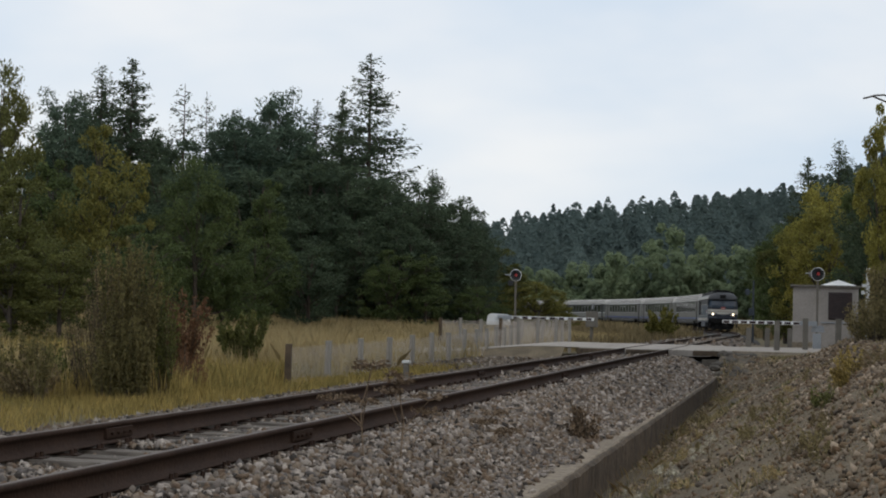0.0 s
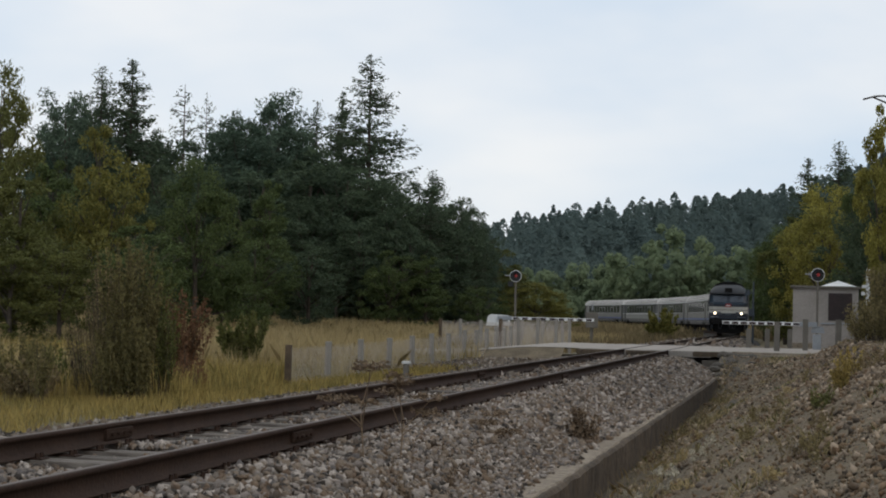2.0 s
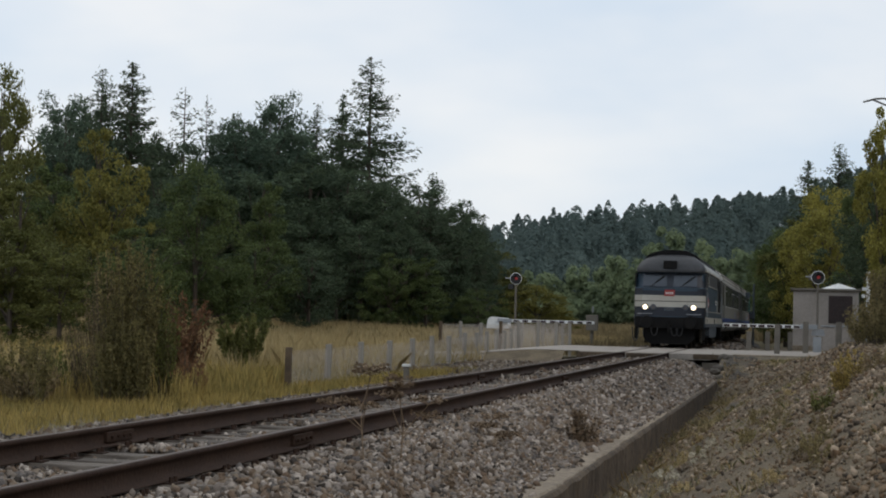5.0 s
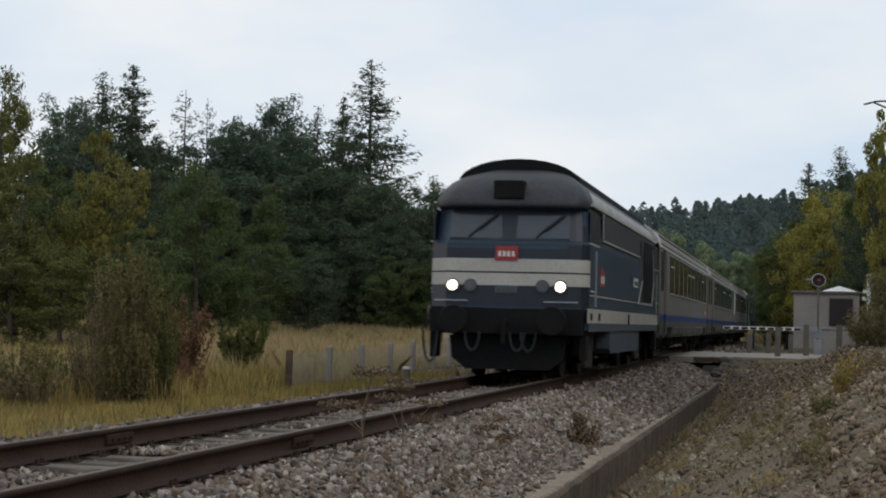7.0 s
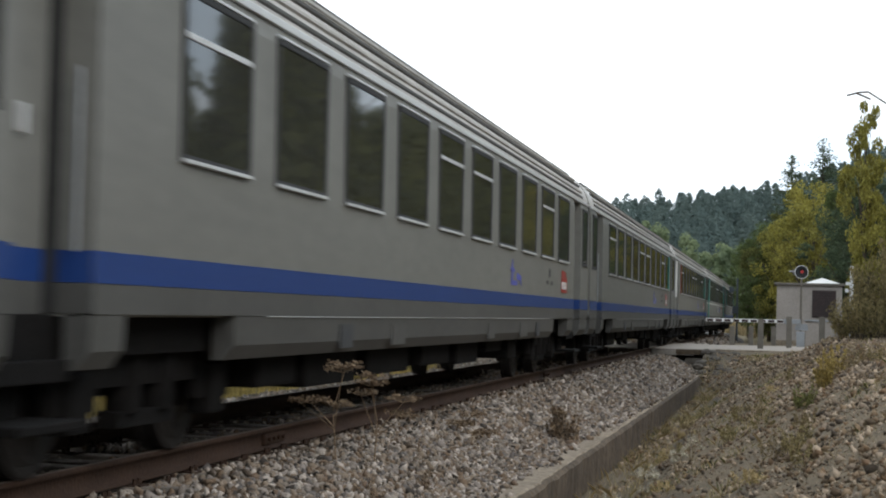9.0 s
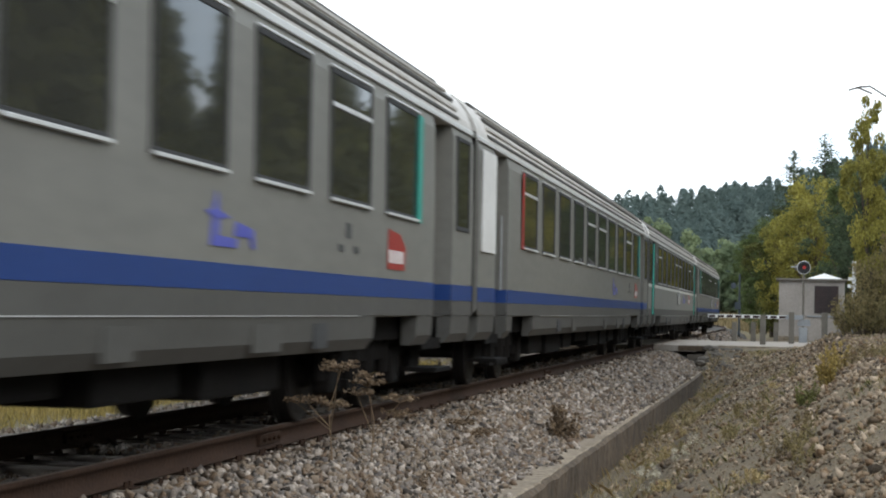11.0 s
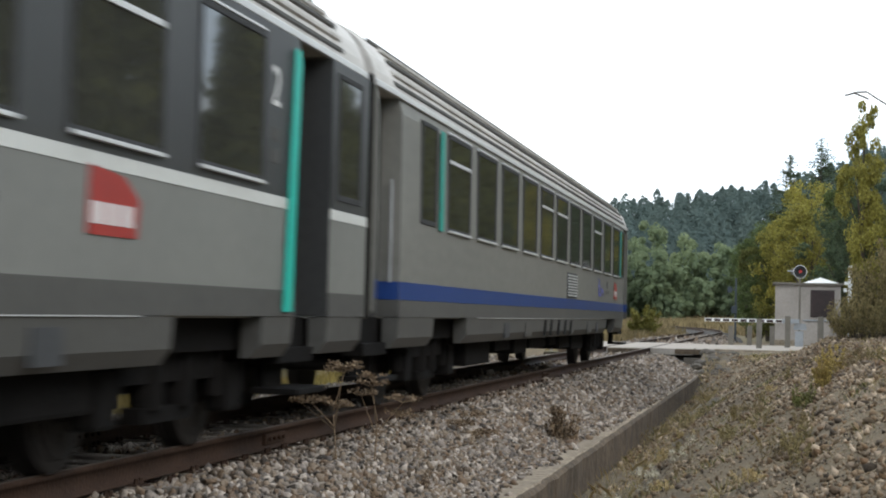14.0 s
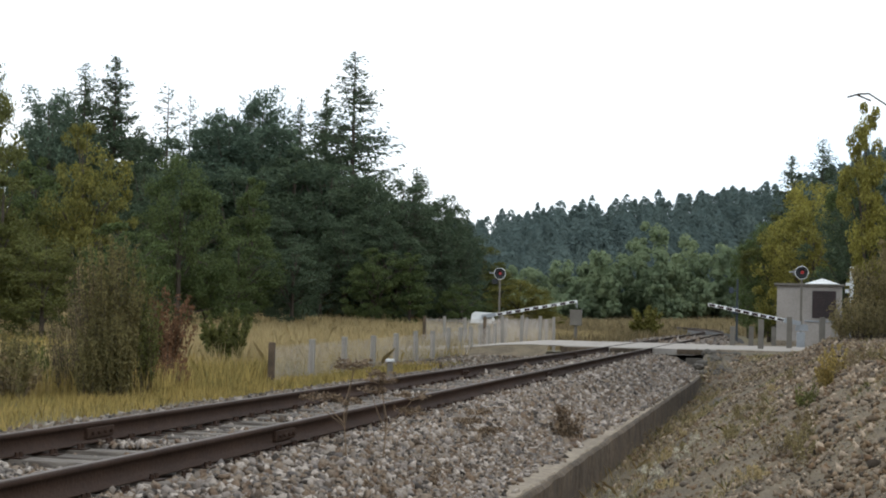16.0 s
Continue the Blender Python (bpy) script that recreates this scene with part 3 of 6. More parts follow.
def build_ditch():
    wall = thing("ditch_wall", "weathered concrete edging wall along the drainage ditch", "retaining wall", kind="structure")
    rng = random.Random(3)
    for i in range(9):
        y0 = 7.6 + i * 5.25
        # Besides dirt, dark slab and pale coping paint the shaded face and lit top.
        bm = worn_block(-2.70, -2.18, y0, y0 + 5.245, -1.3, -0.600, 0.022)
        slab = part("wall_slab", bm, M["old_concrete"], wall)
        part("coping", worn_block(-2.86, -2.225, y0 + 0.01, y0 + 5.235, -0.66, -0.588, 0.028), M["concrete"], slab, "worn concrete top, coloured paler where light falls")
    head = thing("culvert_headwall", "broken concrete culvert mouth at the end of the ditch", "culvert", kind="structure")
    part("back_wall", worn_block(-3.0, -1.0, 58.0, 58.5, -1.3, -0.27, 0.06), M["rock"], head, "dark back of the culvert mouth")
    for k in range(44):
        bm = bmesh.new()
        bmesh.ops.create_icosphere(bm, subdivisions=2, radius=1.0)
        s = rng.uniform(0.07, 0.19)
        for v in bm.verts:
            v.co = Vector((v.co.x * s * 1.2, v.co.y * s, v.co.z * s * 0.7)) * (1 + 0.35 * noise.noise(v.co * 1.4 + Vector((k * 3, 0, 0))))
        off = Vector((-2.05 + rng.uniform(-0.65, 0.75), 54.4 + rng.uniform(-3.2, 2.6), 0.0))
        off.z = float(ground_z(off.x, off.y)) + rng.uniform(-0.06, 0.04) + (0.22 * rng.random() if off.x < -2.3 else 0.0)
        for v in bm.verts:
            v.co += off
        part("rubble_stone", bm, M["rock"], head, smooth=False)


build_ditch()


# ---- road and crossing ----
def build_road():
    rd = thing("road", "pale worn country road over the level crossing", "road", kind="structure")
    xs = np.concatenate([np.arange(-40, -10, 3.0), np.arange(-9.7, 20, 0.5), np.arange(20, 90, 5.0)])
    ys = np.linspace(62.0, 72.5, 9)
    X, Y = np.meshgrid(xs, ys)
    Z = 0.012 - 0.42 * ramp(np.abs(X - CTR), 3.5, 9) * (X < CTR) + 0.02 * np.sin(X * 0.4)
    Z[0, :] -= 0.05
    Z[-1, :] -= 0.25
    Z = np.where(X > 6, Z + 0.03 * (X - 6), Z)
    n, m = X.shape
    idx = np.arange(n * m).reshape(n, m)
    F = np.stack([idx[:-1, :-1], idx[:-1, 1:], idx[1:, 1:], idx[1:, :-1]], -1).reshape(-1, 4)
    cx = (X[:-1, :-1] + X[1:, 1:]).ravel() / 2
    F = F[np.abs(cx - CTR) > 1.9]
    link("carriageway", np_mesh("carriageway", np.stack([X, Y, Z], -1).reshape(-1, 3), F), M["road"], rd)
    vx = np.arange(-40, -7.2, 1.0)
    va, vb = np.stack([vx, np.full(len(vx), 62.02), np.interp(vx, xs, Z[0]) - 0.004], -1), np.stack([vx, np.full(len(vx), 60.2), np.full(len(vx), -0.62)], -1)
    i = np.arange(len(vx) - 1)
    link("gravel_verge", np_mesh("gravel_verge", np.concatenate([va, vb]), np.stack([i, i + len(vx), i + len(vx) + 1, i + 1], -1)), M["bank"], rd, "gravelly slope beside the road")
    for u0, u1 in ((-2.2, -0.80), (-0.67, 0.67), (0.80, 2.2)):
        for k in range(6):
            y0 = 60.0 + k * 2.15
            part("deck_panel", boxed((CTR + u0, y0, -0.22), (CTR + u1, y0 + 2.13, -0.008), 0.015), M["road"], rd, "worn concrete crossing panel")
    for u0, u1 in ((-2.2, -0.9), (-0.55, 0.6)):
        part("ramp_block", boxed((CTR + u0, 59.2, -0.22), (CTR + u1, 59.95, -0.03), 0.02), M["old_concrete"], rd, "dark timber end block")
    part("kerb", boxed((-3.35, 58.7, -0.17), (-2.1, 59.5, 0.0), 0.02), M["old_concrete"], rd, "dark concrete slab over the ditch")
    part("kerb", boxed((-2.09, 59.1, -0.10), (0.9, 59.6, 0.02), 0.02), M["concrete"], rd, "pale concrete kerb over the ditch")


build_road()


def barrier(m, sign, label, reach, small):
    t = thing("level_crossing_barrier", label, "crossing barrier", m, "crossing barriers")
    part("post", boxed((-0.16, -0.16, -0.6), (0.16, 0.16, 0.55), 0.02), M["steel"], t)
    hood = bmesh.new()
    prism(hood, [(sign * x * small, 0.62 + (z - 0.62) * small) for x, z in ((-0.58, 0.58), (0.40, 0.58), (0.45, 0.72), (0.34, 1.06), (-0.38, 1.10), (-0.52, 1.0))], 1, -0.3 * small, 0.3 * small)
    part("machine_case", hood, M["white"] if small > 0.8 else M["steel"], t, "rounded barrier machine case")
    boom = new("boom")
    boom.parent = t
    boom.matrix_basis = pose(0.30 * sign, -0.36, 0.93)
    x0, x1 = sorted((sign * 0.2, sign * reach))
    part("boom_arm", boxed((x0, -0.03, -0.065), (x1, 0.03, 0.065), 0.008), M["white"], boom, "off-white boom arm")
    for k in range(9):
        a = 0.3 + (reach - 0.3) * k / 9
        x0, x1 = sorted((sign * (a + 0.06), sign * (a + 0.30)))
        part("boom_stripe", boxed((x0, -0.035, -0.052), (x1, 0.035, 0.040), 0.004), M["boomred"], boom, "dark red stripe")
    part("counterweight", boxed((-0.35, -0.05, -0.09), (0.30, 0.05, 0.09), 0.01), M["steel"], boom)
    return boom


BOOM_L = barrier(pose(-13.0, 78.0, 0.0), 1, "white barrier machine with dark-striped white boom beside the road", 3.95, 0.97)
BOOM_R = barrier(pose(0.75, 70.0, 0.05), -1, "dark-striped white crossing boom beside the relay hut", 3.3, 0.5)


def signal(m, pale, group="crossing signals"):
    t = thing("crossing_signal", "round black flashing red crossing light on a grey pole", "crossing signal", m, group)
    part("pole", tube(bmesh.new(), (0, 0, -0.6), (0, 0, 2.8), 0.05, 0.045, 10), M["post"], t)
    disc = part("backboard", tube(bmesh.new(), (0, -0.05, 2.98), (0, 0.03, 2.98), 0.27, 0.27, 32), M["black"], t)
    bm = bmesh.new()
    a = [bm.verts.new((0.27 * math.cos(k * math.tau / 32), -0.052, 2.98 + 0.27 * math.sin(k * math.tau / 32))) for k in range(32)]
    b = [bm.verts.new((0.25 * math.cos(k * math.tau / 32), -0.056, 2.98 + 0.25 * math.sin(k * math.tau / 32))) for k in range(32)]
    for k in range(32):
        bm.faces.new((a[k], a[(k + 1) % 32], b[(k + 1) % 32], b[k]))
    part("rim", bm, M["white"], disc, "white reflective rim")
    part("red_lamp", tube(bmesh.new(), (0.02, -0.12, 2.99), (0.02, -0.055, 2.99), 0.065, 0.07, 20), M["redlamp"], disc, "dim red lamp")
    hood = bmesh.new()
    tube(hood, (0.02, -0.24, 3.0), (0.02, -0.05, 3.0), 0.14, 0.14, 16)
    bmesh.ops.delete(hood, geom=[f for f in hood.faces if len(f.verts) > 4 or f.calc_center_median().z < 3.0], context="FACES")
    part("lamp_hood", hood, M["black"], disc)
    drop = 0.0 if pale else -0.36
    part("bell_box", boxed((-0.36, 0.0, 2.86 + drop), (-0.10, 0.16, 3.1 + drop), 0.02), M["post"] if pale else M["black"], t)
    part("bracket", tube(bmesh.new(), (-0.5, 0, 3.0), (0, 0, 3.0), 0.025), M["steel"], t)
    return t


signal(pose(0.78, 73.0, 0.0), True)
signal(pose(-12.64, 80.0, -0.13), False)


def relay_hut():
    t = thing("relay_hut", "small rendered railway relay hut with a flat grey roof", "hut", pose(1.18, 79.5, 0.05))
    wall = bmesh.new()
    box(wall, (-1.38, -1.3, -0.4), (1.38, -1.12, 2.5))
    box(wall, (-1.38, 1.12, -0.4), (1.38, 1.3, 2.5))
    box(wall, (-1.38, -1.12, -0.4), (-1.2, 1.12, 2.5))
    box(wall, (1.2, -1.12, -0.4), (1.38, 1.12, 2.5))
    part("wall", wall, M["hut"], t)
    part("roof_slab", boxed((-1.5, -1.42, 2.5), (1.5, 1.42, 2.6), 0.02), M["post"], t, "grey roof slab edge")
    cap = bmesh.new()
    a = [cap.verts.new(p) for p in ((-0.2, -1.3, 2.6), (1.3, -1.3, 2.6), (1.3, 1.3, 2.6), (-0.2, 1.3, 2.6))]
    top = cap.verts.new((0.55, 0, 2.87))
    for k in range(4):
        cap.faces.new((a[k], a[(k + 1) % 4], top))
    part("roof_cap", cap, M["white"], t, "white pyramid roof cap")
    d = part("shutter", boxed((0.12, -1.335, 1.12), (1.12, -1.29, 2.3), 0.01), M["dark"], t, "dark red-brown louvred shutter")
    for k in range(9):
        part("slat", boxed((0.16, -1.36, 1.17 + k * 0.125), (1.08, -1.33, 1.25 + k * 0.125), 0.005), M["dark"], d)
    part("plinth", boxed((-1.42, -1.34, -0.4), (1.42, -1.30, 0.12), 0.01), M["concrete"], t)
    c = thing("control_cabinet", "pale grey steel control cabinet beside the hut", "cabinet", pose(1.55, 76.0, 0.0))
    part("body", boxed((-0.55, -0.25, -0.3), (0.55, 0.25, 1.0), 0.02), M["hut"], c)
    part("lid", boxed((-0.6, -0.3, 1.0), (0.6, 0.3, 1.06), 0.015), M["steel"], c)
    for k in (-0.27, 0.27):
        part("door", boxed((k - 0.25, -0.268, -0.15), (k + 0.25, -0.25, 0.94), 0.006), M["hut"], c)
    p = thing("marker_post", "white crossing marker post with two cross plates", "sign post", pose(2.86, 76.0, 0.0))
    part("post", boxed((-0.07, -0.05, -0.3), (0.07, 0.05, 3.35), 0.01), M["white"], p)
    part("plate", boxed((-0.26, -0.07, 2.25), (0.12, -0.05, 2.40), 0.005), M["white"], p)
    part("plate", boxed((-0.24, -0.07, 2.55), (0.10, -0.05, 2.68), 0.005), M["white"], p)
    s = thing("track_signal", "grey signal mast with a small box beside the track", "signal mast", pose(-2.95, 122.0, 0.2))
    part("mast", tube(bmesh.new(), (0, 0, -1), (0, 0, 3.6), 0.08, 0.06), M["tank"], s)
    part("signal_box", boxed((-0.55, -0.1, 2.6), (-0.25, 0.15, 3.0), 0.03), M["tank"], s)
    part("arm", boxed((-0.5, -0.05, 2.75), (0.0, 0.05, 2.83), 0.01), M["tank"], s)
    part("small_box", boxed((-0.3, -0.2, 1.2), (0.1, 0.1, 1.7), 0.02), M["tank"], s)
    b = thing("instrument_case", "small grey concrete instrument case beside the road", "cabinet", pose(-9.6, 84.0, 0.0))
    part("body", boxed((-0.25, -0.2, 0.55), (0.30, 0.2, 1.30), 0.03), M["post"], b)
    part("leg", boxed((-0.05, -0.08, -0.8), (0.10, 0.08, 0.55), 0.02), M["post"], b)
    part("pipe", tube(bmesh.new(), (0.05, 0, 1.40), (0.05, 0, 1.7), 0.04), M["steel"], b)


relay_hut()


def fence(name, label, pts, height, mesh_from, step):
    """Concrete posts along pts (x, y, z), with wire netting between them."""
    f = thing(name, label, "fence")
    rng = random.Random(len(pts))
    pm = bpy.data.meshes.new("fence_post")
    bm = boxed((-0.065, -0.065, -0.6), (0.065, 0.065, height), 0.015)
    bm.to_mesh(pm)
    bm.free()
    pm.materials.append(M["palepost"])
    for x, y, z in pts:
        link("fence_post", pm, None, f, "", pose(x, y, z + rng.uniform(-0.04, 0.04), rng.uniform(-1.5, 1.5), rng.uniform(-1.5, 1.5), rng.uniform(-9, 9)))
    f.children[0].data = f.children[0].data.copy()
    f.children[0].data.materials[0] = M["old_concrete"]
    V, F = [], []
    if step:
        for (x0, y0, z0), (x1, y1, z1) in zip(pts[mesh_from:-1], pts[mesh_from + 1:]):
            L = math.hypot(x1 - x0, y1 - y0)
            n = max(2, int(L / step))
            dx, dy, dz = (x1 - x0) / n, (y1 - y0) / n, (z1 - z0) / n
            w = 0.0075
            h = height - 0.1
            rise = int(h / step)
            for k in range(-rise, n):
                for up in (1, -1):
                    a, b = max(k, 0), min(k + rise, n)
                    za, zb = (a - k) * step, (b - k) * step
                    if up < 0:
                        za, zb = h - za, h - zb
                    A = (x0 + dx * a, y0 + dy * a, z0 + dz * a + za)
                    B = (x0 + dx * b, y0 + dy * b, z0 + dz * b + zb)
                    i = len(V)
                    V += [(A[0], A[1], A[2] - w), (A[0], A[1], A[2] + w), (B[0], B[1], B[2] + w), (B[0], B[1], B[2] - w)]
                    F.append((i, i + 1, i + 2, i + 3))
        link("wire_netting", np_mesh("wire_netting", V, F), M["wire"], f, "grey chain-link wire netting")
    return f


fence("netting_fence", "low chain-link fence on weathered concrete posts beside the track",
      [(-10.0 - 0.01 * k * k, 34.3 + 3.1 * k, -0.62 + 0.02 * k) for k in range(14)], 0.98, 0, 0.07)
fence("meadow_fence", "grey wire fence on concrete posts along the road edge",
      [(-15.4 + 0.87 * k, 76.5 + 0.25 * k, -0.2) for k in range(7)], 1.05, 0, 0.07)


def guard_rail():
    t = thing("guard_fence", "row of weathered concrete posts beside the crossing", "fence")
    pts = [(-1.9, 72.0, 0.0), (-0.70, 64.0, 0.0), (0.30, 67.0, 0.12), (1.38, 62.0, 0.12), (-1.2, 74.0, 0.0), (-0.3, 76.0, 0.0)]
    for x, y, z in pts:
        part("fence_post", boxed((x - 0.10, y - 0.10, z - 0.4), (x + 0.10, y + 0.10, z + (1.05 if y < 70 else 0.75)), 0.02), M["post"], t)
    k = thing("marker_stone", "small pale marker stone in the ballast edge", "marker stone", pose(-8.5, 38.5, -0.45))
    part("shaft", boxed((-0.06, -0.06, -0.2), (0.06, 0.06, 0.34), 0.02), M["post"], k)
    part("cap", boxed((-0.09, -0.09, 0.34), (0.09, 0.09, 0.40), 0.02), M["mark"], k, "pale painted cap")


guard_rail()
fence("fence_panel", "dense pale wire panels at the end of the fence", [(-11.9, 71.5, -0.3), (-11.2, 72.0, -0.28), (-10.5, 72.5, -0.26), (-9.8, 73.0, -0.24), (-9.3, 73.6, -0.22)], 1.2, 0, 0.06)


# ---- train: wheels and bogies shared by all vehicles ----
def shared(name, bm, material, smooth=False):
    me = bpy.data.meshes.new(name)
    bmesh.ops.recalc_face_normals(bm, faces=bm.faces)
    bm.to_mesh(me)
    bm.free()
    me.materials.append(material)
    return me


def wheelset_mesh(r):
    bm = bmesh.new()
    tube(bm, (-0.9, 0, 0), (0.9, 0, 0), 0.08, seg=12)
    for s in (-1, 1):
        tube(bm, (s * 0.69, 0, 0), (s * 0.82, 0, 0), r, r * 0.985, 32)
        tube(bm, (s * 0.66, 0, 0), (s * 0.69, 0, 0), r + 0.03, r + 0.03, 32)
        tube(bm, (s * 0.82, 0, 0), (s * 0.835, 0, 0), r * 0.82, r * 0.80, 32)
        tube(bm, (s * 0.82, 0, 0), (s * 0.90, 0, 0), 0.14, 0.12, 16)
        for k in range(6):
            a = k * math.tau / 6
            tube(bm, (s * 0.83, 0.55 * r * math.cos(a), 0.55 * r * math.sin(a)), (s * 0.842, 0.55 * r * math.cos(a), 0.55 * r * math.sin(a)), 0.06, seg=8)
    return shared("wheelset", bm, M["wheel"])


WHEEL_C, WHEEL_L = wheelset_mesh(0.44), wheelset_mesh(0.58)
SPINS = []


def bogie(parent, y, base, r, wheel, heavy):
    b = new("bogie")
    b.parent = parent
    b.matrix_basis = pose(0, y, 0)
    bm = bmesh.new()
    top, low = (0.92, 0.62) if heavy else (0.72, 0.52)
    reach = base / 2 + (0.62 if heavy else 0.45)
    for s in (-1, 1):
        x0, x1 = sorted((s * 0.92, s * 1.08))
        prism(bm, [(-reach, top), (-reach, low + 0.12), (-base / 2 + 0.3, low), (base / 2 - 0.3, low), (reach, low + 0.12), (reach, top)], 0, x0, x1)
    box(bm, (-0.95, -0.25, 0.45), (0.95, 0.25, 0.85))
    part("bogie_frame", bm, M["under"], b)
    for w in (-1, 1):
        ws = link("wheelset", wheel, None, b, "", pose(0, w * base / 2, r))
        SPINS.append((ws, w * base / 2, r))
        for s in (-1, 1):
            bm = bmesh.new()
            box(bm, (s * 1.05 - 0.09, w * base / 2 - 0.17, r - 0.17), (s * 1.05 + 0.09, w * base / 2 + 0.17, r + 0.19), 0.03)
            for d in (-0.27, 0.27):
                tube(bm, (s * 1.05, w * base / 2 + d, r - 0.05), (s * 1.05, w * base / 2 + d, top), 0.07, seg=10)
            part("axle_box", bm, M["under"], b)
    if heavy:
        for s in (-1, 1):
            bm = prism(bmesh.new(), [(-0.95, 0.88), (-0.62, 0.2), (0.42, 0.16), (0.75, 0.88)], 0, s * 1.12 - 0.04, s * 1.12 + 0.04)
            part("bogie_side", bm, M["plate"], b, "dusty brown bogie side plate")
    for s in (-1, 1):
        bm = bmesh.new()
        tube(bm, (s * 1.02, -0.3, 0.35), (s * 1.02, -0.3, 0.8), 0.12, seg=12)
        tube(bm, (s * 1.02, 0.3, 0.35), (s * 1.02, 0.3, 0.8), 0.12, seg=12)
        box(bm, (s * 1.0 - 0.08, -0.5, 0.26), (s * 1.0 + 0.08, 0.5, 0.36))
        part("suspension", bm, M["under"], b)
    return b


# ---- diesel locomotive: local y runs from its front (-8) to its rear (8) ----
def loco_half(z):
    if z <= 2.4:
        return 1.42
    if z <= 3.1:
        return 1.42 - 0.07 * (z - 2.4) / 0.7
    return max(0.35, 1.37 * math.sqrt(max(0.0, 1 - ((z - 3.06) / 0.84) ** 2)))


def loco_front(z):
    return float(np.interp(z, [0.8, 1.25, 2.37, 2.43, 3.0, 3.03, 3.12, 3.3, 3.55, 3.74, 3.87], [7.9, 8.0, 8.0, 7.82, 7.68, 7.95, 7.95, 7.86, 7.55, 7.05, 6.2]))


def loco_ring(z, off=0.0):
    w, f, r = loco_half(z) + off, loco_front(z) + off, 0.34
    r = min(r, w * 0.6)
    pts = []
    for k in range(7):
        x = -w + r + (2 * w - 2 * r) * k / 6
        pts.append((x, -f - 0.05 * (1 - (x / w) ** 2)))
    arc = [(w - r + r * math.sin(a), -f + r - r * math.cos(a)) for a in (0.35, 0.7, 1.05, 1.4)]
    right = [(w, y) for y in np.linspace(-f + r + 0.05, f - r - 0.05, 25)]
    half = pts + arc + right
    back = [(-x, -y) for x, y in half]
    return half + back


def loft(bm, levels, ring, keep=None):
    rows = []
    for z in levels:
        rows.append([bm.verts.new((x, y, z)) for x, y in ring(z)])
    n = len(rows[0])
    for a, b in zip(rows, rows[1:]):
        for i in range(n):
            j = (i + 1) % n
            if keep is None or (keep(a[i].co) and keep(a[j].co)):
                bm.faces.new((a[i], a[j], b[j], b[i]))
    if keep is None:
        bm.faces.new(rows[-1])
        bm.faces.new(rows[0][::-1])
    loose = [v for v in bm.verts if not v.link_faces]
    for v in loose:
        bm.verts.remove(v)
    return bm


def side_panel(parent, name, pts, material, x, thick=0.012, label="", both=True):
    for s in ((1, -1) if both else (1,)):
        lo, hi = sorted((s * x, s * (x + thick)))
        part(name, prism(bmesh.new(), pts, 0, lo, hi), material, parent, label)


def frame_line(parent, pts, width, material, x):
    for (y0, z0), (y1, z1) in zip(pts, pts[1:]):
        d = Vector((y1 - y0, z1 - z0))
        nrm = Vector((-d.y, d.x)).normalized() * width / 2
        e = d.normalized() * width / 2
        side_panel(parent, "trim_strip", [(y0 - e.x + nrm.x, z0 - e.y + nrm.y), (y1 + e.x + nrm.x, z1 + e.y + nrm.y), (y1 + e.x - nrm.x, z1 + e.y - nrm.y), (y0 - e.x - nrm.x, z0 - e.y - nrm.y)],
                   material, x, 0.016)


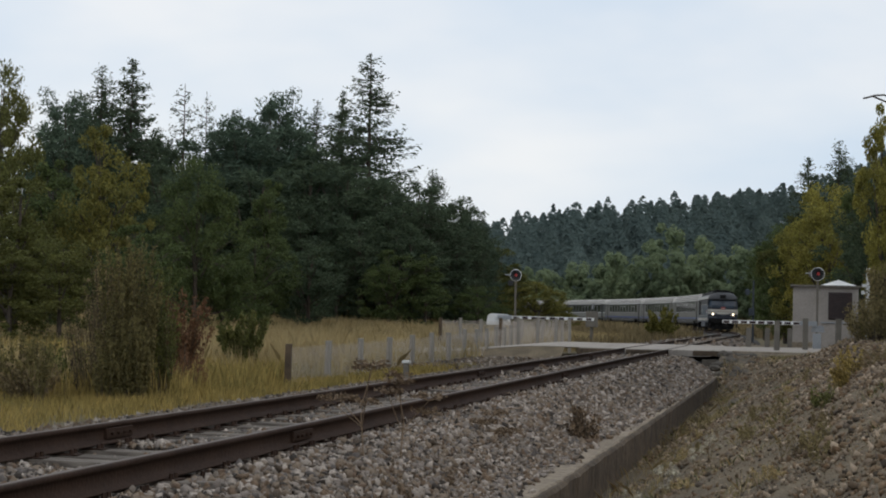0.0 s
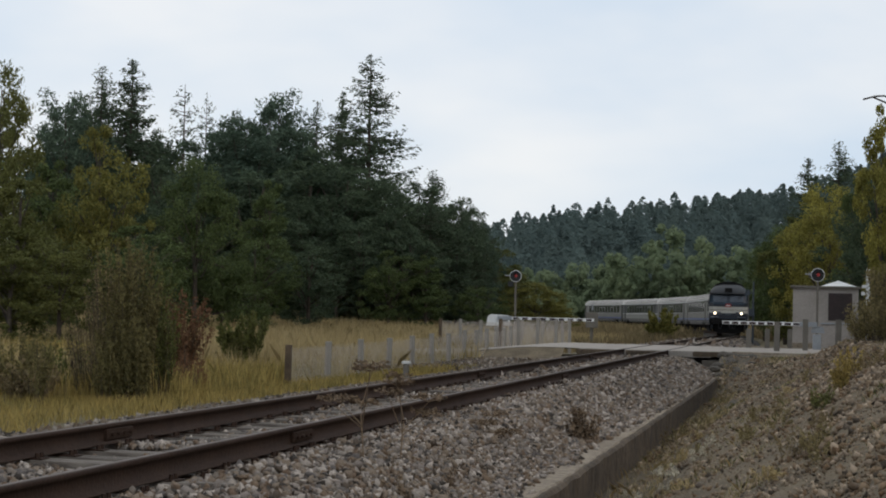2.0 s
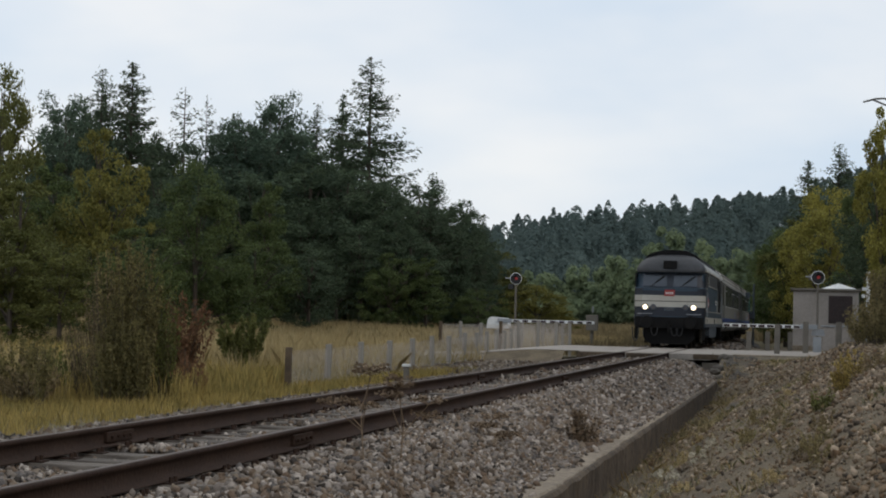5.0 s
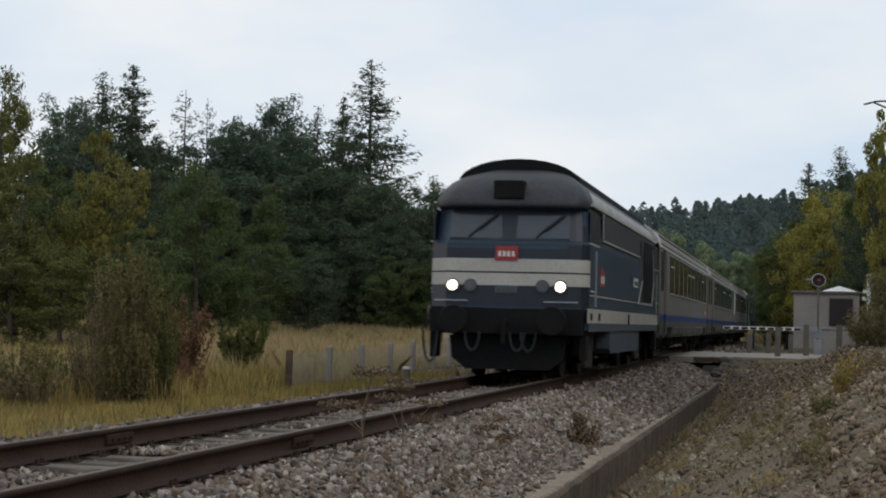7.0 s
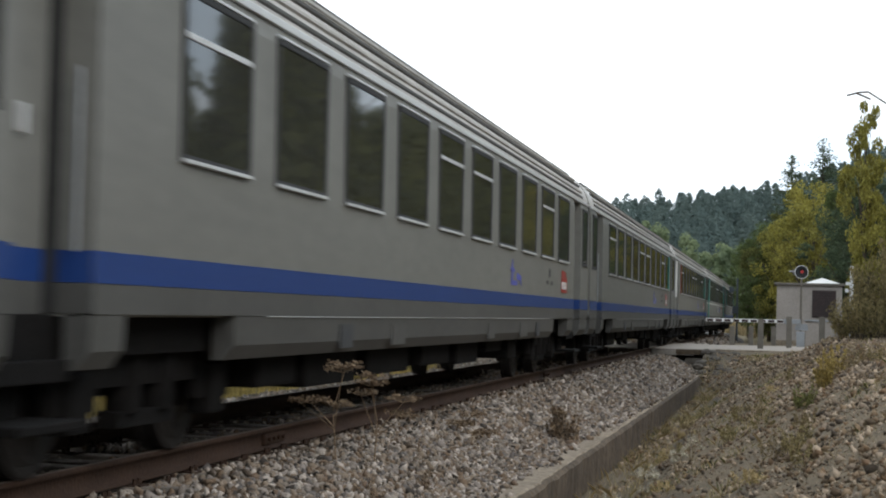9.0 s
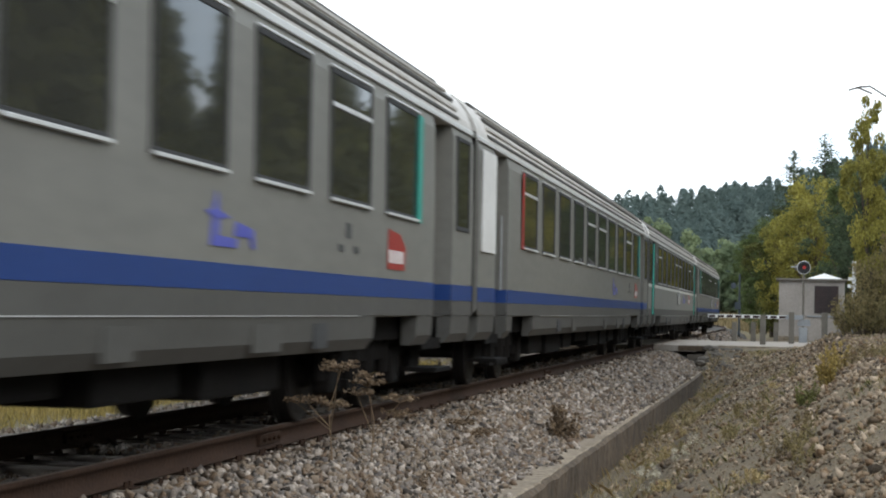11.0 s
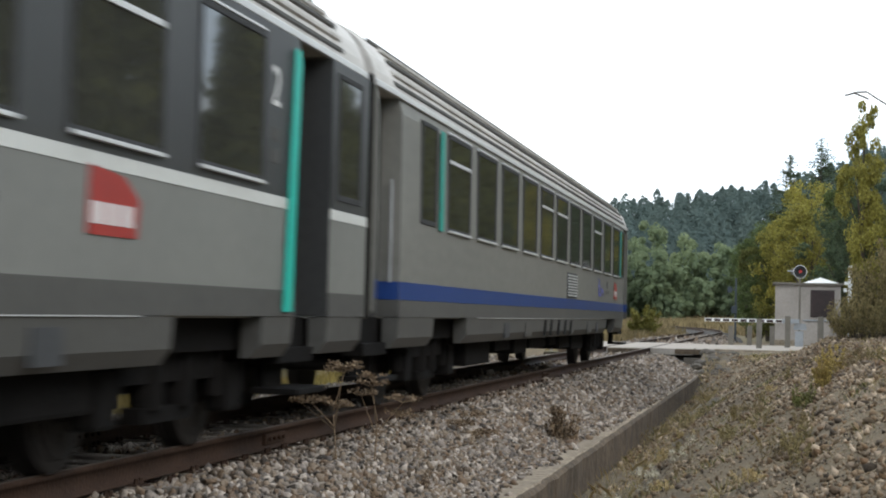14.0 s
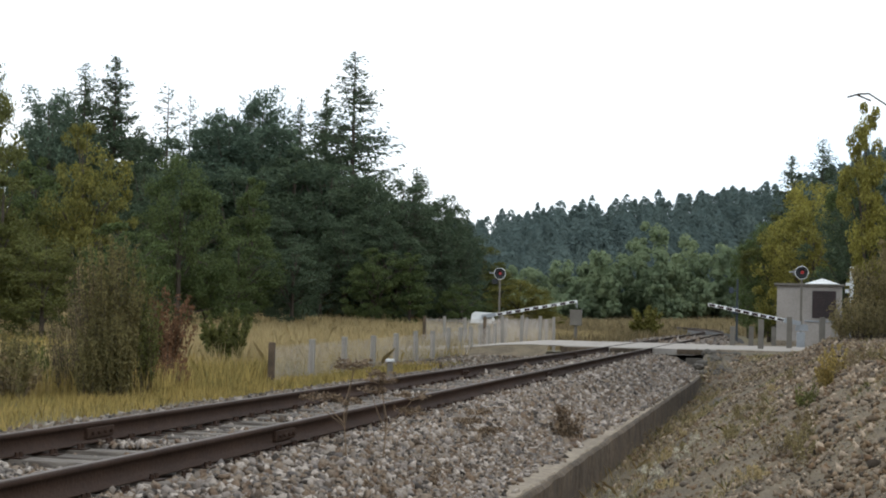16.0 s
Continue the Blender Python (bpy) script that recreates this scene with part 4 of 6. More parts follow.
def build_loco():
    L = thing("diesel_locomotive", "blue diesel locomotive with cream bands, lit headlamps and dark sooty roof", "locomotive")
    part("body", loft(bmesh.new(), [0.88, 1.0, 1.25, 1.6, 2.0, 2.37, 2.43, 2.7, 3.0, 3.03], loco_ring), M["blue"], L)
    part("roof", loft(bmesh.new(), [3.032, 3.08, 3.12, 3.2, 3.3, 3.4, 3.5, 3.6, 3.68, 3.76, 3.82, 3.86], loco_ring), M["roofgrey"], L, "sooty grey domed roof", smooth=True)
    hump = bmesh.new()
    prism(hump, [(1.12 * math.cos(a), 3.54 + 0.44 * math.sin(a)) for a in np.linspace(0, math.pi, 15)], 1, -6.9, 6.9)
    part("roof_hump", hump, M["soot"], L, "black soot-covered raised roof section")
    for y0 in (-5.2, -3.0, -0.6, 2.2, 4.4):
        part("roof_hatch", boxed((-0.5, y0, 3.88), (0.5, y0 + 1.5, 4.02), 0.03), M["soot"], L)
    for y0 in (-0.4, 0.6):
        part("exhaust_stack", tube(bmesh.new(), (0, y0, 3.9), (0, y0, 4.12), 0.16, 0.14, 16), M["soot"], L)
    for s in (-1, 1):
        part("gutter", boxed((s * 1.385 - 0.025, -7.2, 3.10), (s * 1.385 + 0.025, 7.2, 3.16), 0.01), M["cream"], L, "pale roof gutter")
        lo, hi = sorted((s * 7.45, s * 8.02))
        part("roof_lamp_box", boxed((-0.27, lo, 3.17), (0.27, hi, 3.5), 0.03), M["soot"], L)
        # cab fronts
        front = lambda v, s=s: v.y * s > 7.6 and abs(v.x) <= 1.43
        part("front_dark_band", loft(bmesh.new(), [2.12, 2.372], lambda z: loco_ring(z, 0.004), front), M["navy"], L, "dark navy band below the windscreen")
        for a, b in ((1.64, 1.855), (1.885, 2.11)):
            part("front_band", loft(bmesh.new(), [a, b], lambda z: loco_ring(z, 0.006), front), M["cream"], L, "dirty cream front band")
        part("band_line", loft(bmesh.new(), [1.857, 1.883], lambda z: loco_ring(z, 0.005), front), M["black"], L)
        part("front_apron", loft(bmesh.new(), [1.27, 1.635], lambda z: loco_ring(z, 0.004), front), M["navy"], L, "dark navy lower front")
        part("belt_rail", loft(bmesh.new(), [2.374, 2.40], lambda z: loco_ring(2.37, 0.012), front), M["tank"], L, "pale grey belt rail")
        part("front_surround", loft(bmesh.new(), [2.44, 2.72, 2.995], lambda z: loco_ring(z, 0.004), front), M["navy"], L, "dark navy windscreen surround")
        for x0, x1 in ((-1.08, -0.13), (0.13, 1.08)):
            yb, yt = s * (loco_front(2.48) + 0.055), s * (loco_front(2.96) + 0.055)
            bm = bmesh.new()
            q = [(x0, yb, 2.48), (x1, yb, 2.48), (x1 - 0.02, yt, 2.96), (x0 + 0.02, yt, 2.96)]
            f = [bm.verts.new(p) for p in q]
            g = [bm.verts.new((p[0], p[1] - s * 0.04, p[2])) for p in q]
            bm.faces.new(f)
            bm.faces.new(g)
            for i in range(4):
                bm.faces.new((f[i], f[(i + 1) % 4], g[(i + 1) % 4], g[i]))
            pane = part("windscreen", bm, M["windscreen"], L, "dark reflective windscreen pane")
            xm = (x0 + x1) / 2
            w = tube(bmesh.new(), (xm - 0.12, yb + s * 0.03, 2.50), (xm + 0.30, yt + s * 0.03, 2.86), 0.016, seg=6)
            tube(w, (xm + 0.05, yb + s * 0.02, 2.64), (xm + 0.38, yt + s * 0.05, 2.90), 0.022, seg=6)
            part("wiper", w, M["black"], pane)
        for x, lit in ((-0.96, True), (-0.64, False), (0.64, False), (0.96, True)):
            ring = part("lamp_housing", tube(bmesh.new(), (x, s * 7.98, 1.63), (x, s * 8.09, 1.63), 0.125, 0.115, 24), M["tank"], L)
            part("lamp_glass", tube(bmesh.new(), (x, s * 8.05, 1.63), (x, s * 8.10, 1.63), 0.100 if lit else 0.085, 0.090 if lit else 0.085, 20), M["lamp"] if lit and s < 0 else M["lens"], ring, "lit warm white headlamp" if lit and s < 0 else "unlit lamp")
        lo, hi = sorted((s * 8.04, s * 8.075))
        plate = part("emblem", prism(bmesh.new(), [(-0.21, 2.08), (0.19, 2.08), (0.21, 2.33), (-0.19, 2.33)], 1, lo, hi), M["red"], L, "red emblem plate")
        for k in range(4):
            a, b = sorted((s * 8.075, s * 8.085))
            part("emblem_bar", boxed((-0.15 + k * 0.08, a, 2.15), (-0.10 + k * 0.08, b, 2.24)), M["mark"], plate)
        a, b = sorted((s * 8.03, s * 8.075))
        npl = part("number_plate", boxed((-0.20, a, 1.50), (0.20, b, 1.63), 0.01), M["tank"], L, "dull metal number plate")
        a2, b2 = sorted((s * 8.075, s * 8.083))
        for k in range(4):
            part("plate_bar", boxed((-0.15 + k * 0.08, a2, 1.53), (-0.10 + k * 0.08, b2, 1.60)), M["lowsilver"], npl)
        # buffer beam, buffers, plough, hoses
        a, b = sorted((s * 7.75, s * 8.05))
        part("buffer_beam", boxed((-1.36, a, 0.78), (1.36, b, 1.25), 0.03), M["soot"], L, "black buffer beam")
        for x in (-0.87, 0.87):
            bf = tube(bmesh.new(), (x, s * 8.0, 1.03), (x, s * 8.42, 1.03), 0.13, 0.10, 16)
            bmesh.ops.create_cone(bf, cap_ends=True, segments=24, radius1=0.26, radius2=0.24, depth=0.06, matrix=Matrix.Translation((x, s * 8.45, 1.03)) @ Matrix.Rotation(math.pi / 2, 4, "X"))
            part("buffer", bf, M["soot"], L)
            part("handrail", tube(bmesh.new(), (x * 1.12 - 0.3, s * 8.10, 1.36), (x * 1.12 + 0.3, s * 8.10, 1.36), 0.014, seg=6), M["steel"], L)
        hook = tube(bmesh.new(), (0, s * 8.0, 1.0), (0, s * 8.3, 1.0), 0.06, 0.05, 10)
        tube(hook, (0, s * 8.28, 1.05), (0, s * 8.28, 0.62), 0.05, 0.04, 8)
        part("coupling_hook", hook, M["soot"], L)
        plough = bmesh.new()
        prism(plough, [(-1.05, 0.75), (-1.0, 0.35), (-0.75, 0.16), (0.75, 0.16), (1.0, 0.35), (1.05, 0.75)], 1, *sorted((s * 7.72, s * 7.8)))
        part("snow_plough", plough, M["soot"], L, "black track guard under the buffer beam")
        for x in (-1.2, -0.45, 0.35, 0.55):
            hs = bmesh.new()
            drop = 0.55 if x < -1 else 0.33
            bent_tube(hs, [(x - 0.13 + 0.13 * math.cos(a), s * 8.12, 0.82 - drop * math.sin(a)) for a in np.linspace(0, math.pi, 12)], 0.022)
            part("brake_hose", hs, M["rubber"], L)
        for x in (-1.34, 1.34):
            part("step", boxed((x - 0.06, s * 7.6 - 0.2, 0.35), (x + 0.06, s * 7.6 + 0.2, 0.78), 0.01), M["soot"], L)
        # cab side windows and doors
        side_panel(L, "cab_window", [(s * 7.62, 2.45), (s * 6.05, 2.45), (s * 6.35, 3.0), (s * 7.5, 3.02)], M["black"], 1.40, 0.022, "dark cab side window")
        side_panel(L, "cab_trim", [(s * 7.75, 2.40), (s * 6.2, 2.40), (s * 6.2, 2.43), (s * 7.75, 2.43)], M["cream"], 1.42, 0.014)
        side_panel(L, "door_handle", [(s * 7.55, 1.56), (s * 7.0, 1.56), (s * 7.0, 1.585), (s * 7.55, 1.585)], M["alu"], 1.42, 0.03)
    # sides
    side_panel(L, "side_band", [(-7.9, 1.01), (7.75, 1.01), (7.75, 1.265), (-7.9, 1.265)], M["cream"], 1.42, 0.006, "dirty cream side band")
    side_panel(L, "sill", [(-7.7, 0.86), (7.7, 0.86), (7.7, 0.99), (-7.7, 0.99)], M["tank"], 1.42, 0.005, "grey lower sill")
    frame_line(L, [(-7.6, 1.5), (6.1, 1.5)], 0.025, M["cream"], 1.42)
    up = [(-5.65, 3.07), (-5.62, 2.56), (2.3, 2.56), (3.02, 2.03), (2.1, 1.50), (5.8, 1.50), (6.35, 2.1), (5.75, 3.07)]
    side_panel(L, "grille_panel", [(-5.62, 2.57), (2.3, 2.57), (5.75, 2.57), (5.75, 3.06), (-5.65, 3.06)], M["panelgrey"], 1.40, 0.022, "dark grey upper air-intake panel")
    side_panel(L, "arrow_panel", [(2.3, 2.57), (3.02, 2.03), (2.1, 1.50), (5.8, 1.50), (6.35, 2.1), (5.95, 2.57)], M["navy"], 1.42, 0.004, "dark arrow-shaped radiator grille")
    frame_line(L, up, 0.038, M["cream"], 1.422)
    for k in range(12):
        z = 1.55 + k * 0.083
        a = 2.3 + 0.75 * (1 - abs(z - 2.03) / 0.56)
        side_panel(L, "grille_slat", [(max(3.02, a + 0.1), z), (5.7, z), (5.7, z + 0.02), (max(3.02, a + 0.1), z + 0.02)], M["soot"], 1.432, 0.010)
    side_panel(L, "radiator_grille", [(3.3, 1.56), (5.72, 1.56), (6.2, 2.1), (5.72, 2.98), (3.3, 2.98)], M["soot"], 1.426, 0.006, "black radiator grille")
    for s in (-1, 1):
        part("roof_cove", loft(bmesh.new(), [3.17, 3.24, 3.32, 3.40], lambda z: loco_ring(z, 0.012), lambda v, s=s: abs(v.y) < 7.25 and v.x * s > 0.8), M["cove"], L, "pale weathered roof edge")
    side_panel(L, "side_hatch", [(2.4, 2.62), (3.0, 2.62), (3.0, 2.95), (2.4, 2.95)], M["black"], 1.424, 0.01)
    side_panel(L, "side_emblem", [(-5.95, 1.70), (-5.25, 1.70), (-5.22, 1.98), (-5.9, 2.06)], M["red"], 1.42, 0.008, "red emblem with pale bars")
    for k in range(3):
        side_panel(L, "emblem_bar", [(-5.85 + k * 0.2, 1.76), (-5.72 + k * 0.2, 1.76), (-5.72 + k * 0.2, 1.9), (-5.85 + k * 0.2, 1.9)], M["mark"], 1.428, 0.004)
    side_panel(L, "number_panel", [(0.85, 1.85), (1.9, 1.85), (1.9, 2.05), (0.85, 2.05)], M["mark"], 1.42, 0.008, "pale number panel")
    for k in range(5):
        side_panel(L, "number_bar", [(0.98 + k * 0.17, 1.88), (1.08 + k * 0.17, 1.88), (1.08 + k * 0.17, 1.98), (0.98 + k * 0.17, 1.98)], M["panelgrey"], 1.428, 0.004)
    side_panel(L, "porthole", [(0.2 + 0.2 * math.cos(k * math.tau / 16), 2.02 + 0.17 * math.sin(k * math.tau / 16)) for k in range(16)], M["navy"], 1.42, 0.006)
    for y0 in (-7.5, -6.2):
        side_panel(L, "step_opening", [(y0, 1.06), (y0 + 0.35, 1.06), (y0 + 0.35, 1.19), (y0, 1.19)], M["black"], 1.426, 0.004)
    side_panel(L, "valve", [(-0.4, 1.0), (-0.33, 1.0), (-0.3, 1.22), (-0.4, 1.22)], M["black"], 1.426, 0.03)
    for y0 in (-6.95, 6.95):
        side_panel(L, "handrail", [(y0, 1.3), (y0 + 0.03, 1.3), (y0 + 0.03, 2.3), (y0, 2.3)], M["steel"], 1.44, 0.03)
        side_panel(L, "door_seam", [(y0 - 0.35, 1.3), (y0 - 0.335, 1.3), (y0 - 0.335, 3.0), (y0 - 0.35, 3.0)], M["black"], 1.42, 0.003)
    tank = bmesh.new()
    prism(tank, [(-3.9, 0.9), (-3.9, 0.52), (-3.6, 0.42), (2.2, 0.42), (2.5, 0.5), (2.5, 0.9)], 0, -1.40, 1.40)
    part("fuel_tank", tank, M["tank"], L, "grey fuel tank between the bogies")
    part("underframe", boxed((-1.0, -7.7, 0.62), (1.0, 7.7, 0.9)), M["under"], L)
    for y in (-5.2, 5.0):
        bogie(L, y, 2.6, 0.58, WHEEL_L, True)
    return L


# ---- coaches: local y from -13.55 to 13.55 ----
def coach_section():
    pts = [(1.33, 0.95), (1.41, 1.05), (1.415, 2.0), (1.405, 2.95), (1.375, 3.10)]
    for k in range(1, 9):
        a = k / 8 * math.pi / 2
        pts.append((1.375 * math.cos(a) ** 0.75 if k < 8 else 0.0, 3.10 + 0.76 * math.sin(a)))
    return pts


def hull(profile, y0, y1, close):
    bm = bmesh.new()
    full = profile + [(-x, z) for x, z in reversed(profile) if x > 1e-6]
    ends = [[bm.verts.new((x, y, z)) for x, z in full] for y in (y0, y1)]
    n = len(full)
    for i in range(n if close else n - 1):
        j = (i + 1) % n
        bm.faces.new((ends[0][i], ends[0][j], ends[1][j], ends[1][i]))
    if close:
        bm.faces.new(ends[0])
        bm.faces.new(ends[1][::-1])
    return bm


SEC = coach_section()
PANE = shared("pane", prism(bmesh.new(), [(-0.68, 2.0), (-0.64, 1.96), (0.64, 1.96), (0.68, 2.0), (0.68, 2.91), (0.64, 2.95), (-0.64, 2.95), (-0.68, 2.91)], 0, 1.395, 1.419), M["glass"])
SMALL = shared("small_pane", prism(bmesh.new(), [(-0.36, 1.98), (0.36, 1.98), (0.36, 2.95), (-0.36, 2.95)], 0, 1.395, 1.419), M["glass"])


def window_frame_mesh(w, lo, hi):
    bm = bmesh.new()
    for a, b in (((-w - 0.05, lo - 0.05), (w + 0.05, lo)), ((-w - 0.05, hi), (w + 0.05, hi + 0.045)), ((-w - 0.045, lo), (-w, hi)), ((w, lo), (w + 0.045, hi))):
        box(bm, (1.40, a[0], a[1]), (1.428, b[0], b[1]), 0.005)
    return shared("window_frame", bm, M["rubber"])


FRAME_W, FRAME_S = window_frame_mesh(0.68, 1.96, 2.95), window_frame_mesh(0.36, 1.98, 2.95)
SILL_W = shared("window_sill", box(bmesh.new(), (1.41, -0.70, 1.905), (1.45, 0.70, 1.93), 0.004), M["alu"])
DRIP_W = shared("rain_strip", box(bmesh.new(), (1.40, -0.70, 3.0), (1.432, 0.70, 3.02), 0.004), M["alu"])
VENT_W = shared("vent_bar", box(bmesh.new(), (1.412, -0.68, 2.68), (1.432, 0.68, 2.72), 0.004), M["alu"])
HALF = 13.55


def build_coach(label, style, vents=(0, 4, 5, 8), whited=False, teal=(), red=(), louvre=None, last=False, emblem=9.75, motif=4.25):
    C = thing("passenger_coach", label, "passenger coach", group="coaches")
    two = style == "grey"
    main = M["palegrey"] if two else M["silver"]
    roofm = M["coachroof"]
    body = [p for p in SEC if p[1] <= 3.11]
    bay, slim = ((12.5, 13.5), 12.02) if last else ((11.2, 12.25), 12.85)
    cuts = [-HALF, -bay[1], -bay[0], bay[0], bay[1], HALF]
    spans = [(cuts[0], cuts[1]), (cuts[2], cuts[3]), (cuts[4], cuts[5])]
    for k, (a, b) in enumerate(zip(cuts, cuts[1:])):
        inset = [(min(x, 1.12), z) for x, z in body] if k % 2 else body
        part(("end_section", "door_bay", "body", "door_bay", "end_section")[k], hull(inset + [(0.0, 3.10)], a, b, True), main, C)

    def band(name, z0, z1, material, x, thick, label=""):
        for a, b in spans:
            side_panel(C, name, [(a, z0), (b, z0), (b, z1), (a, z1)], material, x, thick, label)
    roof = [(1.385, 3.10)] + [p for p in SEC if p[1] > 3.11]
    part("roof", hull(roof, -HALF, HALF, True), roofm, C, "weathered ribbed roof", smooth=False)
    for s in (-1, 1):
        part("cant_rail", boxed((s * 1.385 - 0.02, -HALF, 3.09), (s * 1.385 + 0.02, HALF, 3.15), 0.008), M["alu"], C, "bright cant rail")
        for k, (x, z) in enumerate(((1.362, 3.22), (1.335, 3.32), (1.285, 3.43), (1.20, 3.54), (1.08, 3.64), (0.88, 3.74))):
            part("roof_rib", tube(bmesh.new(), (s * x, -12.7, z), (s * x, 12.7, z), 0.026, seg=6), M["lowsilver"] if k % 2 == 0 else roofm, C)
    # lower skirt, cut away over the bogies
    low = M["lowsilver"]
    skirts = [(-13.45, -bay[1]), (-bay[0], -10.7), (-8.65, 8.5), (10.4, bay[0]), (bay[1], 13.45)]
    for a, b in [q for q in skirts if q[1] - q[0] > 0.1]:
        pr = [(1.33, 0.66), (1.40, 0.76), (1.413, 0.96)]
        for s in (-1, 1):
            bm = bmesh.new()
            A = [bm.verts.new((s * x, a, z)) for x, z in pr] + [bm.verts.new((s * 1.25, a, 0.96)), bm.verts.new((s * 1.25, a, 0.66))]
            B = [bm.verts.new((v.co.x, b, v.co.z)) for v in A]
            for i in range(5):
                bm.faces.new((A[i], A[(i + 1) % 5], B[(i + 1) % 5], B[i]))
            bm.faces.new(A)
            bm.faces.new(B[::-1])
            part("skirt", bm, low, C, "grimy grey lower skirt")
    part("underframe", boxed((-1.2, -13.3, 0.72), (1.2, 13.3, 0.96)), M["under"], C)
    low_top = 1.16 if two else 1.13
    band("lower_band", 0.965, low_top, low, 1.41, 0.008, "grimy lower body side")
    side_panel(C, "seam", [(-7.9, 0.957), (7.9, 0.957), (7.9, 0.963), (-7.9, 0.963)], M["alu"], 1.41, 0.014)
    if two:
        band("window_band", 1.85, 3.08, M["darkband"], 1.398, 0.0195, "charcoal window band")
        band("white_stripe", 1.765, 1.85, M["whiteband"], 1.41, 0.0085)
    else:
        band("blue_stripe", 1.135, 1.31, M["tbblue"], 1.41, 0.0085, "dark blue waist stripe")
    centres = [-9.35 + 1.95 * k for k in range(8)] + [6.32, 8.42, 10.5] if last else [-9.15 + 2.08 * k for k in range(10)]
    for s in (1, -1):
        turn = pose(0, 0, 0, 0, 0, 0 if s > 0 else 180)
        for k, y in enumerate(centres):
            m = turn @ pose(0, y, 0)
            w = link("window_pane", PANE, None, C, "tinted window pane", m)
            fr = link("window_frame", FRAME_W, None, w)
            link("window_sill", SILL_W, None, w)
            link("rain_strip", DRIP_W, None, w)
            if k in vents:
                link("vent_bar", VENT_W, None, w, "bright bar under the opening vent")
        for e in (-1, 1):
            # recessed door bay, door leaf and its window near each end
            y0, y1 = sorted((e * bay[0], e * bay[1]))
            if s > 0:
                # On the grey coach a black panel paints the shaded inside of the doorway.
                leaf = M["soot"] if two else main
                d = part("door", boxed((1.118, y0 + 0.06, 0.72), (1.146, y1 - 0.06, 3.04), 0.006), leaf, C, "black panel standing in for the dark open doorway" if two else "folding entrance door in a recess")
                if not two:
                    for za, zb, sm in ((0.74, 1.13, low), (1.135, 1.31, M["tbblue"])):
                        part("door_band", boxed((1.146, y0 + 0.07, za), (1.150, y1 - 0.07, zb)), sm, d)
                    part("door_seam", boxed((1.146, (y0 + y1) / 2 - 0.012, 0.76), (1.152, (y0 + y1) / 2 + 0.012, 3.0)), M["rubber"], d)
                    part("door_handle", boxed((1.148, (y0 + y1) / 2 + 0.06, 1.9), (1.19, (y0 + y1) / 2 + 0.12, 2.06), 0.01), M["alu"], d, "bright door handle")
                jamb = y1 if e > 0 else -bay[0]
                if two:
                    part("bay_jamb", boxed((1.12, jamb - 0.008, 0.97), (1.408, jamb - 0.001, 3.08)), M["darkband"], C, "charcoal side of the door bay")
                else:
                    # Black strip added in the bay corner to paint the shade there.
                    part("jamb_seal", boxed((1.12, jamb - 0.010, 0.97), (1.20, jamb - 0.001, 3.08)), M["rubber"], C, "black strip for the shade along the door bay corner")
                    part("jamb_stripe", boxed((1.202, jamb - 0.007, 1.135), (1.406, jamb - 0.001, 1.31)), M["tbblue"], C, "blue stripe inside the door bay")
                    part("jamb_foot", boxed((1.202, jamb - 0.007, 0.97), (1.406, jamb - 0.001, 1.13)), low, C)
                part("door_sill", boxed((1.10, y0 + 0.02, 0.60), (1.30, y1 - 0.02, 0.72), 0.01), M["under"], C)
                part("grab_rail", tube(bmesh.new(), (1.33, (y0 if e > 0 else y1) + e * 0.06, 1.3), (1.33, (y0 if e > 0 else y1) + e * 0.06, 2.3), 0.012, seg=6), M["steel"], C)
                m = pose(0, -11.15 if last and e < 0 else e * slim, 0)
                w = link("vestibule_window", SMALL, None, C, "narrow vestibule window", m)
                link("window_frame", FRAME_S, None, w)
                if whited and e < 0:
                    part("blanked_pane", boxed((1.418, -0.5, 1.75), (1.434, 0.5, 3.0)), M["mark"], w, "whitened window pane")
                part("step", boxed((1.05, y0 + 0.1, 0.36), (1.44, y1 - 0.1, 0.41), 0.01), M["under"], C, "dark boarding step")
                part("step_hanger", boxed((1.05, y0 + 0.25, 0.41), (1.12, y1 - 0.25, 0.72)), M["under"], C)
    for y in teal:
        side_panel(C, "door_edge", ([(y - 0.2, 1.0), (y + 0.02, 1.0), (y + 0.14, 2.9), (y + 0.1, 3.0), (y - 0.02, 2.98)] if y > 0 else [(y - 0.25, 1.0), (y + 0.12, 1.0), (y + 0.25, 2.9), (y + 0.2, 3.0), (y - 0.1, 2.98)]) if two else [(y - 0.11, 1.9), (y + 0.11, 1.9), (y + 0.11, 2.98), (y - 0.11, 2.98)], M["teal"] if two else M["tealdull"], 1.43, 0.012, "turquoise door strip", both=False)
    for y in red:
        side_panel(C, "class_strip", [(y - 0.09, 1.9), (y + 0.09, 1.9), (y + 0.09, 2.98), (y - 0.09, 2.98)], M["red"], 1.43, 0.008, "red class strip", both=False)
    if two:
        for y in (-10.55, 10.58):
            face = bpy.data.curves.new("class_numeral", "FONT")
            face.body, face.size, face.extrude, face.align_x = "2", 0.42, 0.003, "CENTER"
            face.materials.append(M["mark"])
            num = new("class_numeral", face)
            num.parent = C
            num.matrix_basis = pose(1.4215, y, 2.50, 90, 0, 90)
            num["label"] = "white class numeral"
            for z in (2.24, 2.08):
                part("class_mark", boxed((1.417, y - 0.10, z), (1.421, y + 0.10, z + 0.10)), M["lowsilver"], C, "small grey notice")
